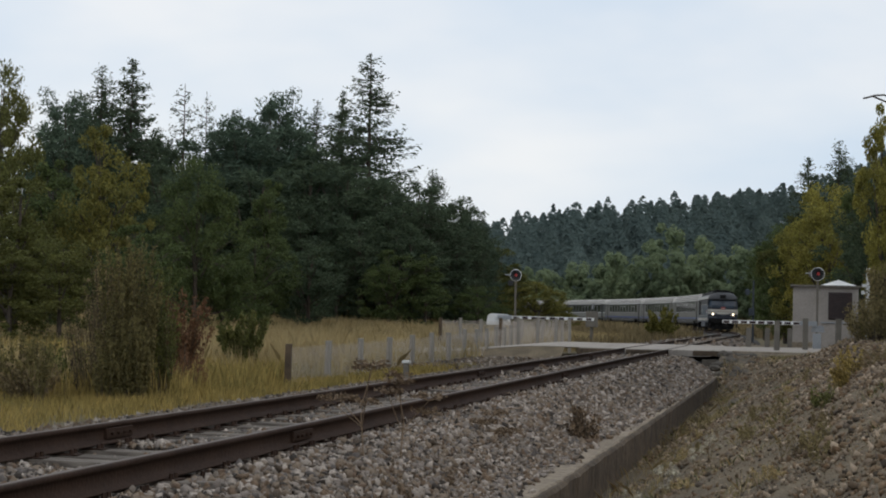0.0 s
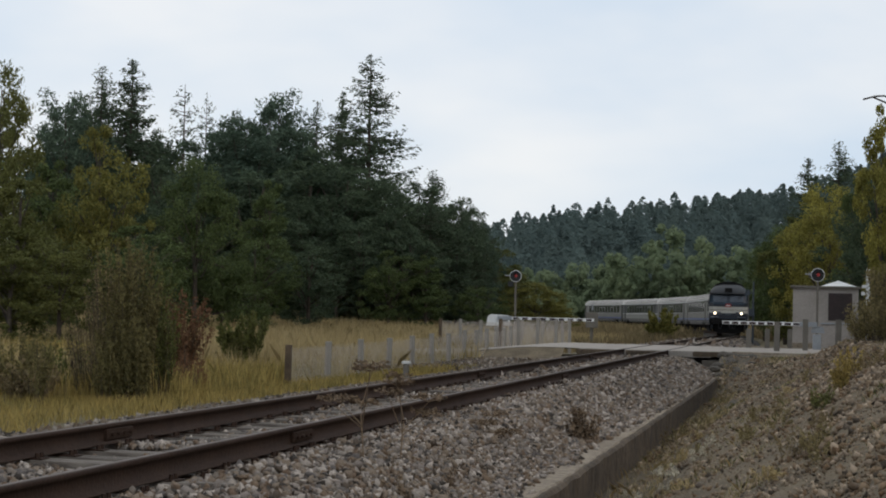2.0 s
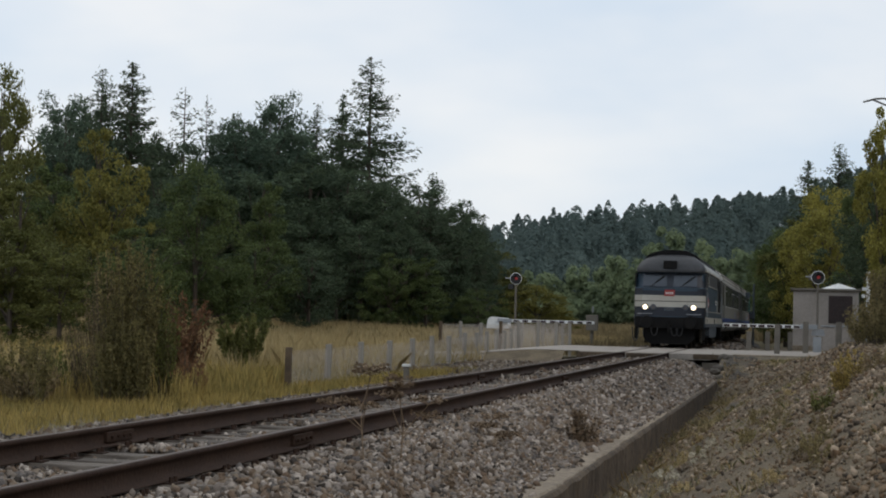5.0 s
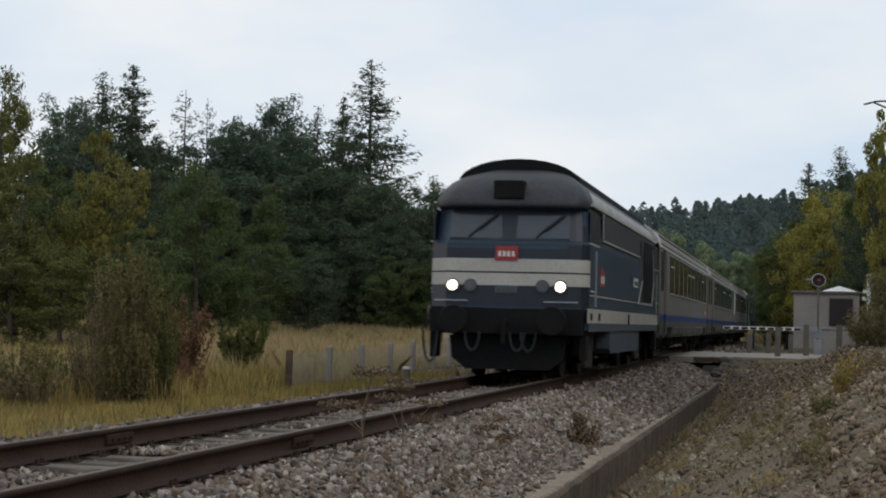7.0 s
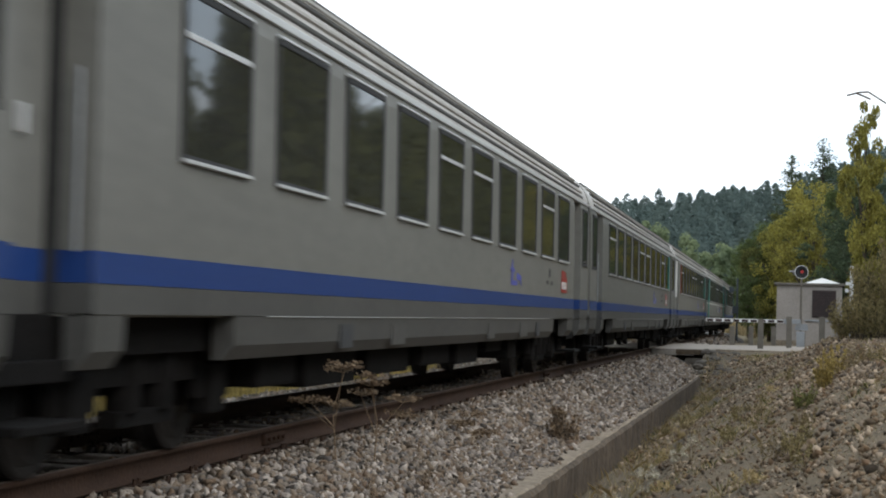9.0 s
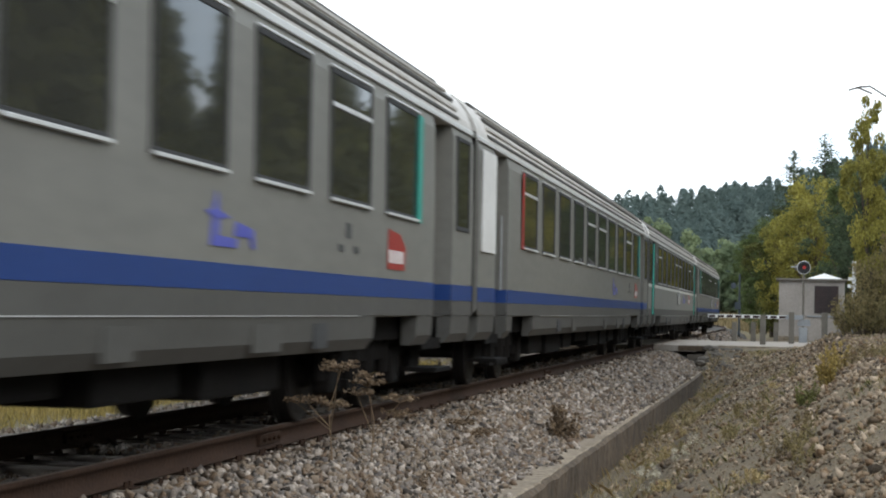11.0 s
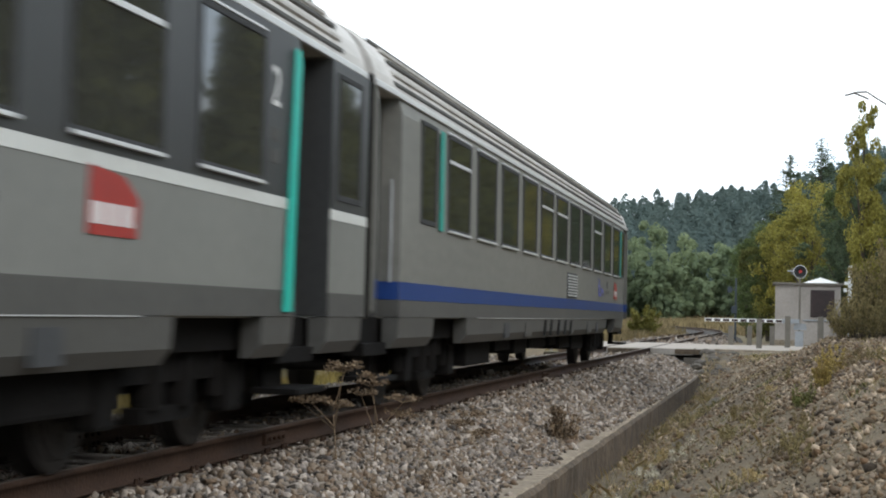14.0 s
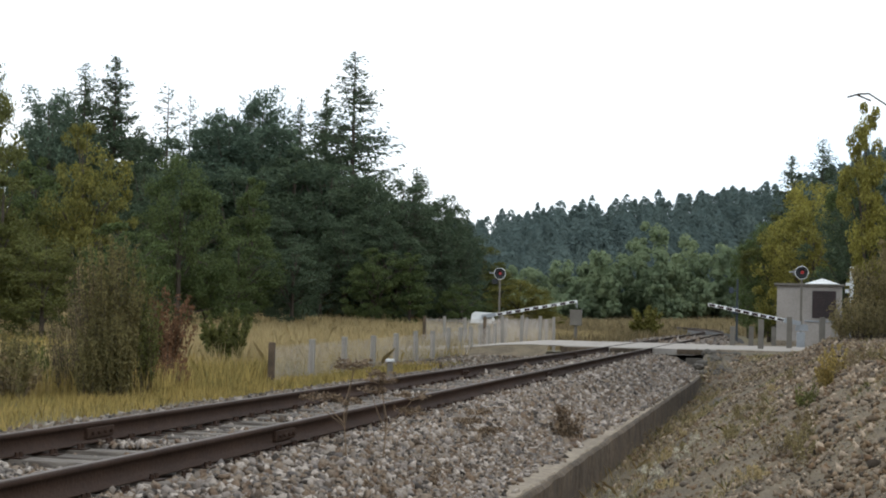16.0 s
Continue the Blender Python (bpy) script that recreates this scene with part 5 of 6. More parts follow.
    # markings
    for y in (emblem,):
        em = part("emblem", prism(bmesh.new(), [(y - 0.38, 1.40), (y + 0.36, 1.40), (y + 0.40, 1.62), (y + 0.15, 1.74), (y - 0.36, 1.78)], 0, 1.416, 1.421), M["red"], C, "red emblem with pale bars")
        for k in range(3):
            part("emblem_bar", prism(bmesh.new(), [(y - 0.32 + k * 0.22, 1.46), (y - 0.17 + k * 0.22, 1.46), (y - 0.17 + k * 0.22, 1.58), (y - 0.32 + k * 0.22, 1.58)], 0, 1.421, 1.424), M["mark"], em)
        b = motif
        v = part("motif", prism(bmesh.new(), [(b - 0.5, 1.42), (b + 0.05, 1.42), (b + 0.08, 1.48), (b - 0.34, 1.49), (b - 0.32, 1.60), (b - 0.1, 1.62), (b - 0.34, 1.66), (b - 0.38, 1.78), (b - 0.46, 1.66), (b - 0.6, 1.64), (b - 0.46, 1.6)], 0, 1.416, 1.421), M["violet"], C, "violet swoosh motif")
        part("motif_bar", prism(bmesh.new(), [(b + 0.0, 1.50), (b + 0.36, 1.50), (b + 0.40, 1.44), (b + 0.48, 1.42), (b + 0.44, 1.56), (b + 0.05, 1.6)], 0, 1.416, 1.421), M["violet"], v)
        for k, dz in ((-1.9, 1.62), (-1.62, 1.5), (-2.15, 1.5)):
            part("data_plate", prism(bmesh.new(), [(y + k - 0.08, dz), (y + k + 0.08, dz), (y + k + 0.08, dz + (0.13 if dz > 1.6 else 0.06)), (y + k - 0.08, dz + (0.13 if dz > 1.6 else 0.06))], 0, 1.416, 1.420), M["panelgrey"], C)
    if louvre is not None:
        lv = part("louvre", prism(bmesh.new(), [(louvre - 0.7, 1.33), (louvre + 0.7, 1.33), (louvre + 0.7, 1.77), (louvre - 0.7, 1.77)], 0, 1.412, 1.425), M["panelgrey"], C, "ventilation louvre")
        for k in range(8):
            z = 1.36 + k * 0.05
            part("louvre_slat", boxed((1.424, louvre - 0.66, z), (1.445, louvre + 0.66, z + 0.022), 0.004), M["alu"], lv)
    for y, w in ((-5.5, 0.22), (-3.4, 0.3), (2.2, 0.25), (5.1, 0.35), (6.6, 0.2)):
        side_panel(C, "skirt_hatch", [(y - w, 0.70), (y + w, 0.70), (y + w, 0.90), (y - w, 0.90)], M["panelgrey"] if w < 0.24 else M["lowsilver"], 1.402, 0.016, both=False)
    if last:
        for y in (-1.5, -0.75, 0.25, 1.15, 2.0):
            side_panel(C, "skirt_slot", [(y - 0.16, 0.69), (y + 0.06, 0.69), (y + 0.16, 0.94), (y - 0.06, 0.94)], M["soot"], 1.404, 0.016, "dark slanted slot in the skirt", both=False)
    # under-floor equipment
    rng = random.Random(len(label))
    y = -7.2
    while y < 6.6:
        w = rng.uniform(0.8, 2.0)
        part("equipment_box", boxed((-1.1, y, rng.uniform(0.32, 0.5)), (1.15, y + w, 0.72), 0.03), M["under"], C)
        y += w + rng.uniform(0.2, 0.7)
    for e in (-1, 1):
        g = boxed((-0.85, *sorted((e * 13.55, e * 13.75))[:1], 0.95), (0.85, sorted((e * 13.55, e * 13.75))[1], 3.2), 0.05)
        part("gangway_bellows", g, M["rubber"], C, "black rubber gangway bellows")
        part("end_wall", boxed((-1.36, *sorted((e * 13.54, e * 13.565))[:1], 0.96), (1.36, sorted((e * 13.54, e * 13.565))[1], 3.2)), M["under"], C)
        for x in (-0.87, 0.87):
            part("buffer", tube(bmesh.new(), (x, e * 13.4, 0.98), (x, e * 13.73, 0.98), 0.16, 0.2, 12), M["under"], C)
        bogie(C, e * 9.4, 2.5, 0.44, WHEEL_C, False)
    return C


TRAIN = [(build_loco(), 8.0, 5.1)]
for k, kw in enumerate((dict(label="silver coach with blue stripe behind the locomotive", style="silver", louvre=None),
                        dict(label="silver coach with blue stripe and turquoise door strip", style="silver", teal=(10.3,), louvre=None, emblem=9.35),
                        dict(label="silver coach with blue stripe and red and turquoise strips", style="silver", red=(-9.95,), teal=(10.4,), whited=True),
                        dict(label="pale grey coach with charcoal window band and turquoise doors", style="grey", teal=(-12.0, 11.05), louvre=0.55, emblem=7.45, motif=4.15),
                        dict(label="silver coach with blue stripe at the tail of the train", style="silver", teal=(-10.5, 11.42), louvre=2.0, last=True, emblem=10.45, motif=7.2))):
    TRAIN.append((build_coach(**kw), 16.5 + 27.5 * k + 13.75, 9.4))


# ---- plants ----
def diamonds(P, A, B):
    """Leaf-shaped quads: centres P, long half-axes A, short half-axes B."""
    V = np.stack([P - A, P + B, P + A, P - B], 1).reshape(-1, 3)
    return V, np.arange(len(V)).reshape(-1, 4)


def unit(v):
    return v / np.maximum(np.linalg.norm(v, axis=-1, keepdims=True), 1e-9)


def loose_leaves(P, size, rng, flat=0.0, slim=0.5):
    n = len(P)
    A = unit(rng.normal(size=(n, 3)) * np.array([1, 1, 1 - flat]))
    B = unit(np.cross(A, rng.normal(size=(n, 3))))
    s = size * rng.uniform(0.6, 1.3, (n, 1))
    return diamonds(P, A * s, B * s * slim)


def limbs_mesh(name, segs):
    bm = bmesh.new()
    for a, b, ra, rb in segs:
        tube(bm, a, b, ra, rb, 7)
    return shared(name, bm, M["bark"])


def fir_meshes(h, r, seed, sparse=1.0, bare=0.0):
    rng = np.random.default_rng(seed)
    P, A, B, segs = [], [], [], [((0, 0, -0.8), (0, 0, h * 0.5), 0.013 * h, 0.008 * h), ((0, 0, h * 0.5), (0, 0, h), 0.008 * h, 0.02)]
    z = 0.1 * h
    while z < h - 0.1:
        t = z / h
        reach = r * (1 - t) ** 0.64 * (0.88 + 0.24 * rng.random())
        for k in range(int(rng.integers(5, 8))):
            if rng.random() > sparse:
                continue
            a = rng.uniform(0, math.tau)
            Lb = max(0.25, reach * (rng.uniform(0.72, 1.12) if rng.random() < 0.7 else rng.uniform(0.35, 0.7)))
            d = np.array([math.cos(a), math.sin(a), 0.0])
            droop = rng.uniform(-0.30, 0.10) + 0.5 * max(0, t - 0.75)
            n = max(4, int(Lb / 0.085))
            q = np.linspace(0.12, 1, n)
            if bare and t > 1 - bare:
                q = q[q > 0.55]
            pts = np.array([0, 0, z]) + d * (q * Lb)[:, None] + np.array([0, 0, 1.0]) * (droop * q * Lb + 0.16 * Lb * q ** 3)[:, None]
            for _ in range(2):
                side = rng.normal(size=(len(q), 3)) * np.array([1, 1, 0.55])
                ax = unit(d * 0.8 + side * 0.75 + np.array([0, 0, -0.18]))
                s = rng.uniform(0.09, 0.21, (len(q), 1)) * (0.75 + 0.4 * (1 - t))
                P.append(pts + rng.normal(size=pts.shape) * 0.10)
                A.append(ax * s)
                B.append(unit(np.cross(ax, rng.normal(size=ax.shape))) * s * 0.34)
            if Lb > 0.6 and rng.random() < 0.6:
                segs.append(((0, 0, z), tuple(pts[-1]), 0.03, 0.008))
        z += rng.uniform(0.14, 0.30)
    V, F = diamonds(np.concatenate(P), np.concatenate(A), np.concatenate(B))
    return limbs_mesh("fir_trunk", segs), np_mesh("fir_crown", V, F)


def crown_meshes(h, w, seed, base=0.25, clumps=70, leaves=95, size=0.15, tuft=0.75, flat=0.2, slim=0.5, lobes=5):
    """A trunk with limbs to lobes of clumps; leaves lie loosely about each clump."""
    rng = np.random.default_rng(seed)
    lob = []
    for k in range(lobes):
        a = k * math.tau / lobes + rng.uniform(-0.5, 0.5)
        lob.append((0.42 * w * math.cos(a) * rng.uniform(0.5, 1), 0.42 * w * math.sin(a) * rng.uniform(0.5, 1), h * rng.uniform(base + 0.2, 0.72), w * rng.uniform(0.30, 0.42)))
    lob.append((rng.uniform(-0.1, 0.1) * w, 0, h * 0.80, w * 0.30))
    lob.append((0, 0, h * (base + 0.15), w * 0.40))
    segs = [((0, 0, -0.8), (0, 0, h * 0.55), 0.022 * h, 0.012 * h), ((0, 0, h * 0.55), (lob[-2][0], 0, h * 0.9), 0.012 * h, 0.02)]
    C = []
    for x, y, z, r in lob:
        segs.append(((0, 0, h * rng.uniform(0.2, 0.45)), (x, y, z), 0.010 * h, 0.03))
        n = clumps // len(lob) + 1
        v = unit(rng.normal(size=(n, 3))) * (rng.uniform(0.35, 1, (n, 1)) ** 0.5)
        C.append(np.array([x, y, z]) + v * r * np.array([1, 1, 0.9 * h / w / 1.25 if h > w else 0.85]))
    C = np.concatenate(C)
    C = C[(C[:, 2] < h) & (C[:, 2] > h * base * 0.5)]
    for c in C[::3]:
        segs.append((tuple(c * np.array([0.4, 0.4, 0.8])), tuple(c), 0.035, 0.01))
    rad = tuft * rng.uniform(0.55, 1.25, len(C)) * w / 6
    v = unit(rng.normal(size=(len(C), leaves, 3))) * rng.uniform(0.1, 1, (len(C), leaves, 1)) ** 0.6
    P = (C[:, None, :] + v * rad[:, None, None] * np.array([1.15, 1.15, 0.75])).reshape(-1, 3)
    V, F = loose_leaves(P, size, rng, flat, slim)
    return limbs_mesh("trunk", segs), np_mesh("crown", V, F)


def with_material(me, key):
    me = me.copy()
    me.materials.clear()
    me.materials.append(M[key])
    return me


FIR = [fir_meshes(17.0, 5.0, 21, 0.62), fir_meshes(14.0, 4.2, 22, 0.85), fir_meshes(14.0, 4.6, 23, 0.75), fir_meshes(14.0, 4.2, 24, 0.40, 0.6)]
PINE = [crown_meshes(14.0, 6.5, 31, 0.2, 150, 85, 0.18, 0.80, 0.1, 0.28, 9), crown_meshes(14.0, 5.5, 32, 0.25, 140, 85, 0.18, 0.75, 0.1, 0.28, 8)]
BROAD = [crown_meshes(9.0, 5.5, 41, 0.12, 110, 140, 0.10, 0.75), crown_meshes(9.0, 5.0, 42, 0.12, 110, 140, 0.10, 0.7, lobes=6), crown_meshes(9.0, 4.2, 43, 0.1, 110, 140, 0.10, 0.7, lobes=4)]
CACHE = {}


def tree(kind, which, material, x, y, h, label, spin=0.0, wide=1.0, group=""):
    trunk, crown = {"fir": FIR, "pine": PINE, "broad": BROAD}[kind][which]
    full = {"fir": (17.0, 14.0, 14.0, 14.0), "pine": (14.0, 14.0), "broad": (9.0, 9.0, 9.0)}[kind][which]
    key = (kind, which, material)
    if key not in CACHE:
        CACHE[key] = with_material(crown, material)
    k = h / full
    z = float(ground_z(x, y))
    t = thing({"fir": "fir_tree", "pine": "pine_tree", "broad": "broadleaf_tree"}[kind], label, "tree", pose(x, y, z, 0, 0, spin) @ Matrix.Diagonal((k * wide, k * wide, k, 1)), group)
    link("trunk", trunk, None, t)
    link("crown", CACHE[key], None, t)
    return t


DARKFIR, DARKPINE = "tall dark green fir at the meadow edge", "dark green pine at the meadow edge"
TREES = [
    ("pine", 1, "pine", -34.2, 112, 15.2, DARKPINE, 40, 0.62),
    ("pine", 0, "pine", -32.6, 111, 13.7, DARKPINE, 130, 0.7),
    ("pine", 1, "pine", -44.9, 106, 14.4, DARKPINE, 250, 0.7),
    ("fir", 1, "fir", -27.0, 101, 7.6, DARKFIR, 0, 0.8),
    ("fir", 2, "fir", -24.6, 102, 7.9, DARKFIR, 83, 0.85),
    ("pine", 1, "fir", -23.0, 101, 7.2, DARKPINE, 166, 1.0),
    ("fir", 1, "fir", -21.7, 104, 7.9, DARKFIR, 249, 0.9),
    ("fir", 2, "fir", -20.4, 106, 6.8, DARKFIR, 332, 0.9),
    ("pine", 0, "fir", -25.8, 98, 5.1, DARKPINE, 55, 1.1),
    ("broad", 1, "leaf", -22.5, 97, 4.5, "dark leafy tree before the conifers", 138, 1.1),
    ("broad", 2, "leaf", -20.6, 98, 4.4, "dark leafy tree before the conifers", 221, 1.2),
    ("fir", 2, "fir", -19.9, 110, 6.3, DARKFIR, 304, 0.8),
    ("fir", 0, "fir", -27.1, 110, 17.5, DARKFIR + " rising above the wood", 0, 1.11),
    ("fir", 1, "fir", -30.2, 115, 15.6, DARKFIR, 67, 0.73),
    ("fir", 2, "fir", -31.7, 114, 14.9, DARKFIR, 134, 0.63),
    ("pine", 0, "pine", -33.5, 110, 15.4, DARKPINE, 201, 0.69),
    ("pine", 1, "pine", -33.9, 106, 13.0, DARKPINE, 268, 1.47),
    ("pine", 0, "pine", -31.5, 106, 12.3, DARKPINE, 335, 1.19),
    ("pine", 1, "pine", -36.3, 108, 13.4, DARKPINE, 42, 0.84),
    ("fir", 3, "fir", -40.3, 112, 15.8, "half-bare fir with thin grey upper branches", 109, 0.8),
    ("fir", 3, "fir", -39.1, 113, 15.4, "half-bare fir with thin grey upper branches", 176, 0.55),
    ("pine", 1, "fir", -36.4, 112, 14.2, DARKPINE, 243, 0.52),
    ("fir", 1, "fir", -40.1, 102, 16.0, DARKFIR, 310, 0.88),
    ("fir", 2, "fir", -42.9, 104, 15.9, DARKFIR, 17, 0.82),
    ("pine", 0, "pine", -43.3, 100, 14.1, DARKPINE, 84, 0.8),
    ("pine", 1, "pine", -42.4, 106, 13.3, DARKPINE, 151, 1.36),
    ("pine", 0, "pine", -46.9, 105, 12.9, DARKPINE, 218, 0.92),
    ("pine", 1, "fir", -40.0, 107, 12.4, DARKPINE, 285, 0.83),
    ("fir", 2, "fir", -45.7, 108, 14.5, DARKFIR, 352, 0.65),
    ("pine", 1, "fir", -29.4, 104, 11.1, DARKPINE, 59, 1.33),
    ("pine", 0, "fir", -26.8, 103, 9.8, DARKPINE, 126, 1.44),
    ("pine", 1, "fir", -24.3, 104, 9.1, DARKPINE, 193, 1.3),
    ("pine", 0, "fir", -23.0, 106, 9.5, DARKPINE, 260, 1.17),
    ("fir", 2, "fir", -23.3, 112, 10.2, DARKFIR, 327, 0.94),
    ("pine", 1, "fir", -21.2, 108, 8.2, DARKPINE, 34, 1.0),
    ("pine", 0, "fir", -20.5, 112, 7.5, DARKPINE, 101, 0.7),
    ("pine", 1, "pine", -19.8, 113, 6.3, DARKPINE, 168, 0.65),
    ("pine", 0, "fir", -31.4, 100, 9.5, DARKPINE, 235, 1.68),
    ("pine", 1, "fir", -34.3, 101, 9.3, DARKPINE, 302, 1.56),
    ("pine", 0, "fir", -28.4, 100, 7.6, DARKPINE, 9, 1.3),
    ("pine", 0, "fir", -24.7, 99, 6.6, DARKPINE, 76, 1.3),
    ("pine", 1, "fir", -21.9, 100, 6.1, DARKPINE, 143, 1.3),
    ("broad", 1, "yellow", -27.1, 66, 8.5, "yellowing autumn tree at the meadow edge", 210, 0.63),
    ("broad", 0, "olive", -34.4, 72, 12.2, "tall olive leafy tree at the meadow edge", 277, 0.49),
    ("broad", 1, "olive", -29.7, 64, 6.3, "olive green tree at the meadow edge", 344, 1.11),
    ("broad", 2, "leaf", -30.9, 70, 7.5, "leafy green tree at the meadow edge", 51, 0.86),
    ("broad", 0, "leaf", -27.3, 78, 8.5, "leafy green tree at the meadow edge", 118, 0.66),
    ("broad", 1, "fir", -30.6, 82, 8.1, "dark leafy tree at the meadow edge", 185, 0.8),
    ("broad", 2, "leaf", -27.5, 90, 7.9, "slim ivy-green tree before the dark conifers", 252, 0.7),
    ("broad", 0, "leaf", -26.3, 84, 4.9, "green broadleaf tree before the dark conifers", 319, 1.12),
    ("broad", 1, "fir", -24.1, 86, 4.5, "dark leafy tree before the conifers", 26, 1.28),
    ("broad", 0, "leaf", -26.6, 80, 3.8, "green broadleaf tree before the dark conifers", 93, 1.4),
    ("broad", 1, "leaf", -24.0, 62, 4.5, "leafy green tree at the meadow edge", 160, 1.24),
    ("broad", 0, "olive", -26.1, 60, 4.0, "olive green tree at the meadow edge", 227, 1.23),
    ("broad", 2, "olive", -27.1, 58, 3.5, "olive green tree at the meadow edge", 294, 1.66),
    ("broad", 1, "olive", -21.7, 128, 5.8, "olive autumn tree beyond the meadow", 1, 1.32),
    ("broad", 2, "olive", -20.6, 128, 4.7, "olive autumn tree beyond the meadow", 68, 1.58),
    ("broad", 0, "yellow", -17.6, 120, 3.7, "low yellowing tree behind the crossing", 135, 1.59),
    ("broad", 2, "yellow", -16.4, 122, 2.5, "low yellowing tree behind the crossing", 202, 2.44),
    ("fir", 1, "fir", 0.7, 152, 15.3, "dark fir on the slope behind the hut", 269, 0.85),
    ("fir", 2, "fir", 3.2, 152, 16.4, "dark fir on the slope behind the hut", 336, 0.85),
    ("broad", 0, "gold", 1.9, 112, 10.3, "tall yellow autumn tree behind the hut", 43, 0.73),
    ("broad", 1, "gold", 0.9, 116, 9.7, "yellow autumn tree behind the hut", 110, 0.73),
    ("broad", 2, "leaf", 3.5, 104, 9.6, "dark leafy tree behind the hut", 177, 0.69),
    ("broad", 2, "olive", -0.4, 118, 8.3, "olive tree behind the hut", 244, 0.92),
    ("broad", 0, "leaf", -1.4, 142, 9.5, "green tree beside the line", 311, 0.62),
    ("broad", 1, "leaf", -2.7, 150, 8.1, "green tree beside the line", 18, 0.55),
    ("broad", 2, "leaf", -0.8, 125, 6.6, "green tree beside the line", 85, 1.23),
    ("broad", 2, "gold", 3.55, 80, 10.5, "yellow-green autumn tree above the bank", 219, 0.46),
    ("pine", 0, "fir", 3.9, 86, 8.3, "dark pine above the bank", 286, 0.92),
    ("pine", 1, "fir", 3.8, 96, 7.7, "dark pine above the bank", 353, 1.19),
]
for kind, which, material, x, y, h, label, spin, wide in TREES:
    tree(kind, which, material, x, y, h, label, spin, wide)

for k in range(15):
    tree("pine" if k % 3 else "fir", k % 2 + (0 if k % 3 else 1), "fir", -21.5 - 2.3 * k, 121 + 3 * (k % 2), min(12.4, 7.6 + 1.1 * k) + 0.8 * math.sin(k * 2.1), DARKPINE if k % 3 else DARKFIR, 47 * k, 1.15)
for k in range(11):
    tree("broad", k % 3, ("leaf", "fir", "leaf", "olive")[k % 4], -18.5 - 2.7 * k, 103 + 2.5 * math.sin(k * 1.7), 3.0 + 1.1 * math.sin(k * 2.6) + 0.14 * k, "leafy undergrowth tree below the conifers", 71 * k, 1.35)


# wooded hillside
def build_woods():
    rng = np.random.default_rng(51)

    def cones(name, label, material, spots, per, lo, hi):
        P, A, B = [], [], []
        for cx, cy, h, w in spots:
            cz = float(ground_z(cx, cy))
            q = rng.uniform(0.05, 1, per) ** 0.85
            rad = h * w * (1 - q) ** rng.uniform(0.55, 0.95) * (0.92 + 0.10 * np.sin(q * 23 + cx)) + 0.12
            a = rng.uniform(0, math.tau, per)
            rr = rad * rng.uniform(0.6, 1.08, per)
            P.append(np.stack([cx + rr * np.cos(a), cy + rr * np.sin(a), cz + q * h], -1))
            ax = unit(np.stack([-np.sin(a), np.cos(a), rng.uniform(-0.3, 0.3, per)], -1) + 0.3 * rng.normal(size=(per, 3)))
            s = rng.uniform(lo, hi, (per, 1))
            up = unit(np.stack([0.5 * np.cos(a), 0.5 * np.sin(a), np.full(per, -0.8)], -1) + 0.4 * rng.normal(size=(per, 3)))
            A.append(ax * s)
            B.append(up * s * 0.7)
        V, F = diamonds(np.concatenate(P), np.concatenate(A), np.concatenate(B))
        tagged(link(name, np_mesh(name, V, F), material), label, "woods", kind="stuff")

    def rounds(name, label, material, spots, clumps, per, lo, hi):
        """Broad crowns: leaves lie over the outside of many small clumps."""
        P, A, B = [], [], []
        for cx, cy, h, r in spots:
            cz = float(ground_z(cx, cy))
            c = unit(rng.normal(size=(clumps, 3))) * rng.uniform(0.45, 1.0, (clumps, 1)) * np.array([r, r, 0.46 * h]) + np.array([cx, cy, cz + 0.52 * h])
            rc = r * rng.uniform(0.14, 0.36, (clumps, 1, 1))
            nrm = unit(rng.normal(size=(clumps, per, 3)) + np.array([0, 0, 0.35]))
            p = c[:, None, :] + nrm * rc * rng.uniform(0.5, 1.25, (clumps, per, 1))
            t = unit(np.cross(nrm, rng.normal(size=nrm.shape)))
            b = unit(np.cross(nrm, t) + 0.5 * rng.normal(size=nrm.shape))
            sz = rng.uniform(lo, hi, (clumps, per, 1))
            P.append(p.reshape(-1, 3))
            A.append((t * sz).reshape(-1, 3))
            B.append((b * sz * 0.7).reshape(-1, 3))
        V, F = diamonds(np.concatenate(P), np.concatenate(A), np.concatenate(B))
        tagged(link(name, np_mesh(name, V, F), material), label, "woods", kind="stuff")

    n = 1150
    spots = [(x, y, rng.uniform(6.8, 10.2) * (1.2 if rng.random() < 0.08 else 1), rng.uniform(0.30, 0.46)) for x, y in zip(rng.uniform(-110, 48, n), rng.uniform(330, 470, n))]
    cones("hill_woods", "haze-paled conifer wood covering the distant hillside", M["farwood"], spots, 300, 0.24, 0.52)
    # aside, height, spread of the crowns at the foot of the hill
    crowns = [(-22.6, 19.0, 3.6), (-26.6, 16.1, 3.1), (-30.7, 14.8, 3.6), (-16.9, 15.5, 3.9), (-12.3, 12.8, 3.1), (-33.8, 11.1, 3.1), (-37.4, 12.6, 3.6), (-41.0, 10.1, 3.1), (-45.7, 9.4, 3.6), (-50.0, 10.5, 3.1), (-19.9, 11.1, 3.1), (-25.0, 10.0, 3.1), (-28.6, 8.9, 2.6), (-13.8, 8.2, 2.6), (-35.8, 7.2, 2.6), (-43.0, 6.3, 2.6), (-9.4, 16.4, 3.1)]
    spots = [(x, 324 + 5 * math.sin(7 * x), h, r) for x, h, r in crowns]
    spots += [(x, 319 + 8 * rng.random(), rng.uniform(4, 7.5), rng.uniform(2.2, 3.4)) for x in np.linspace(-95, 25, 40)]
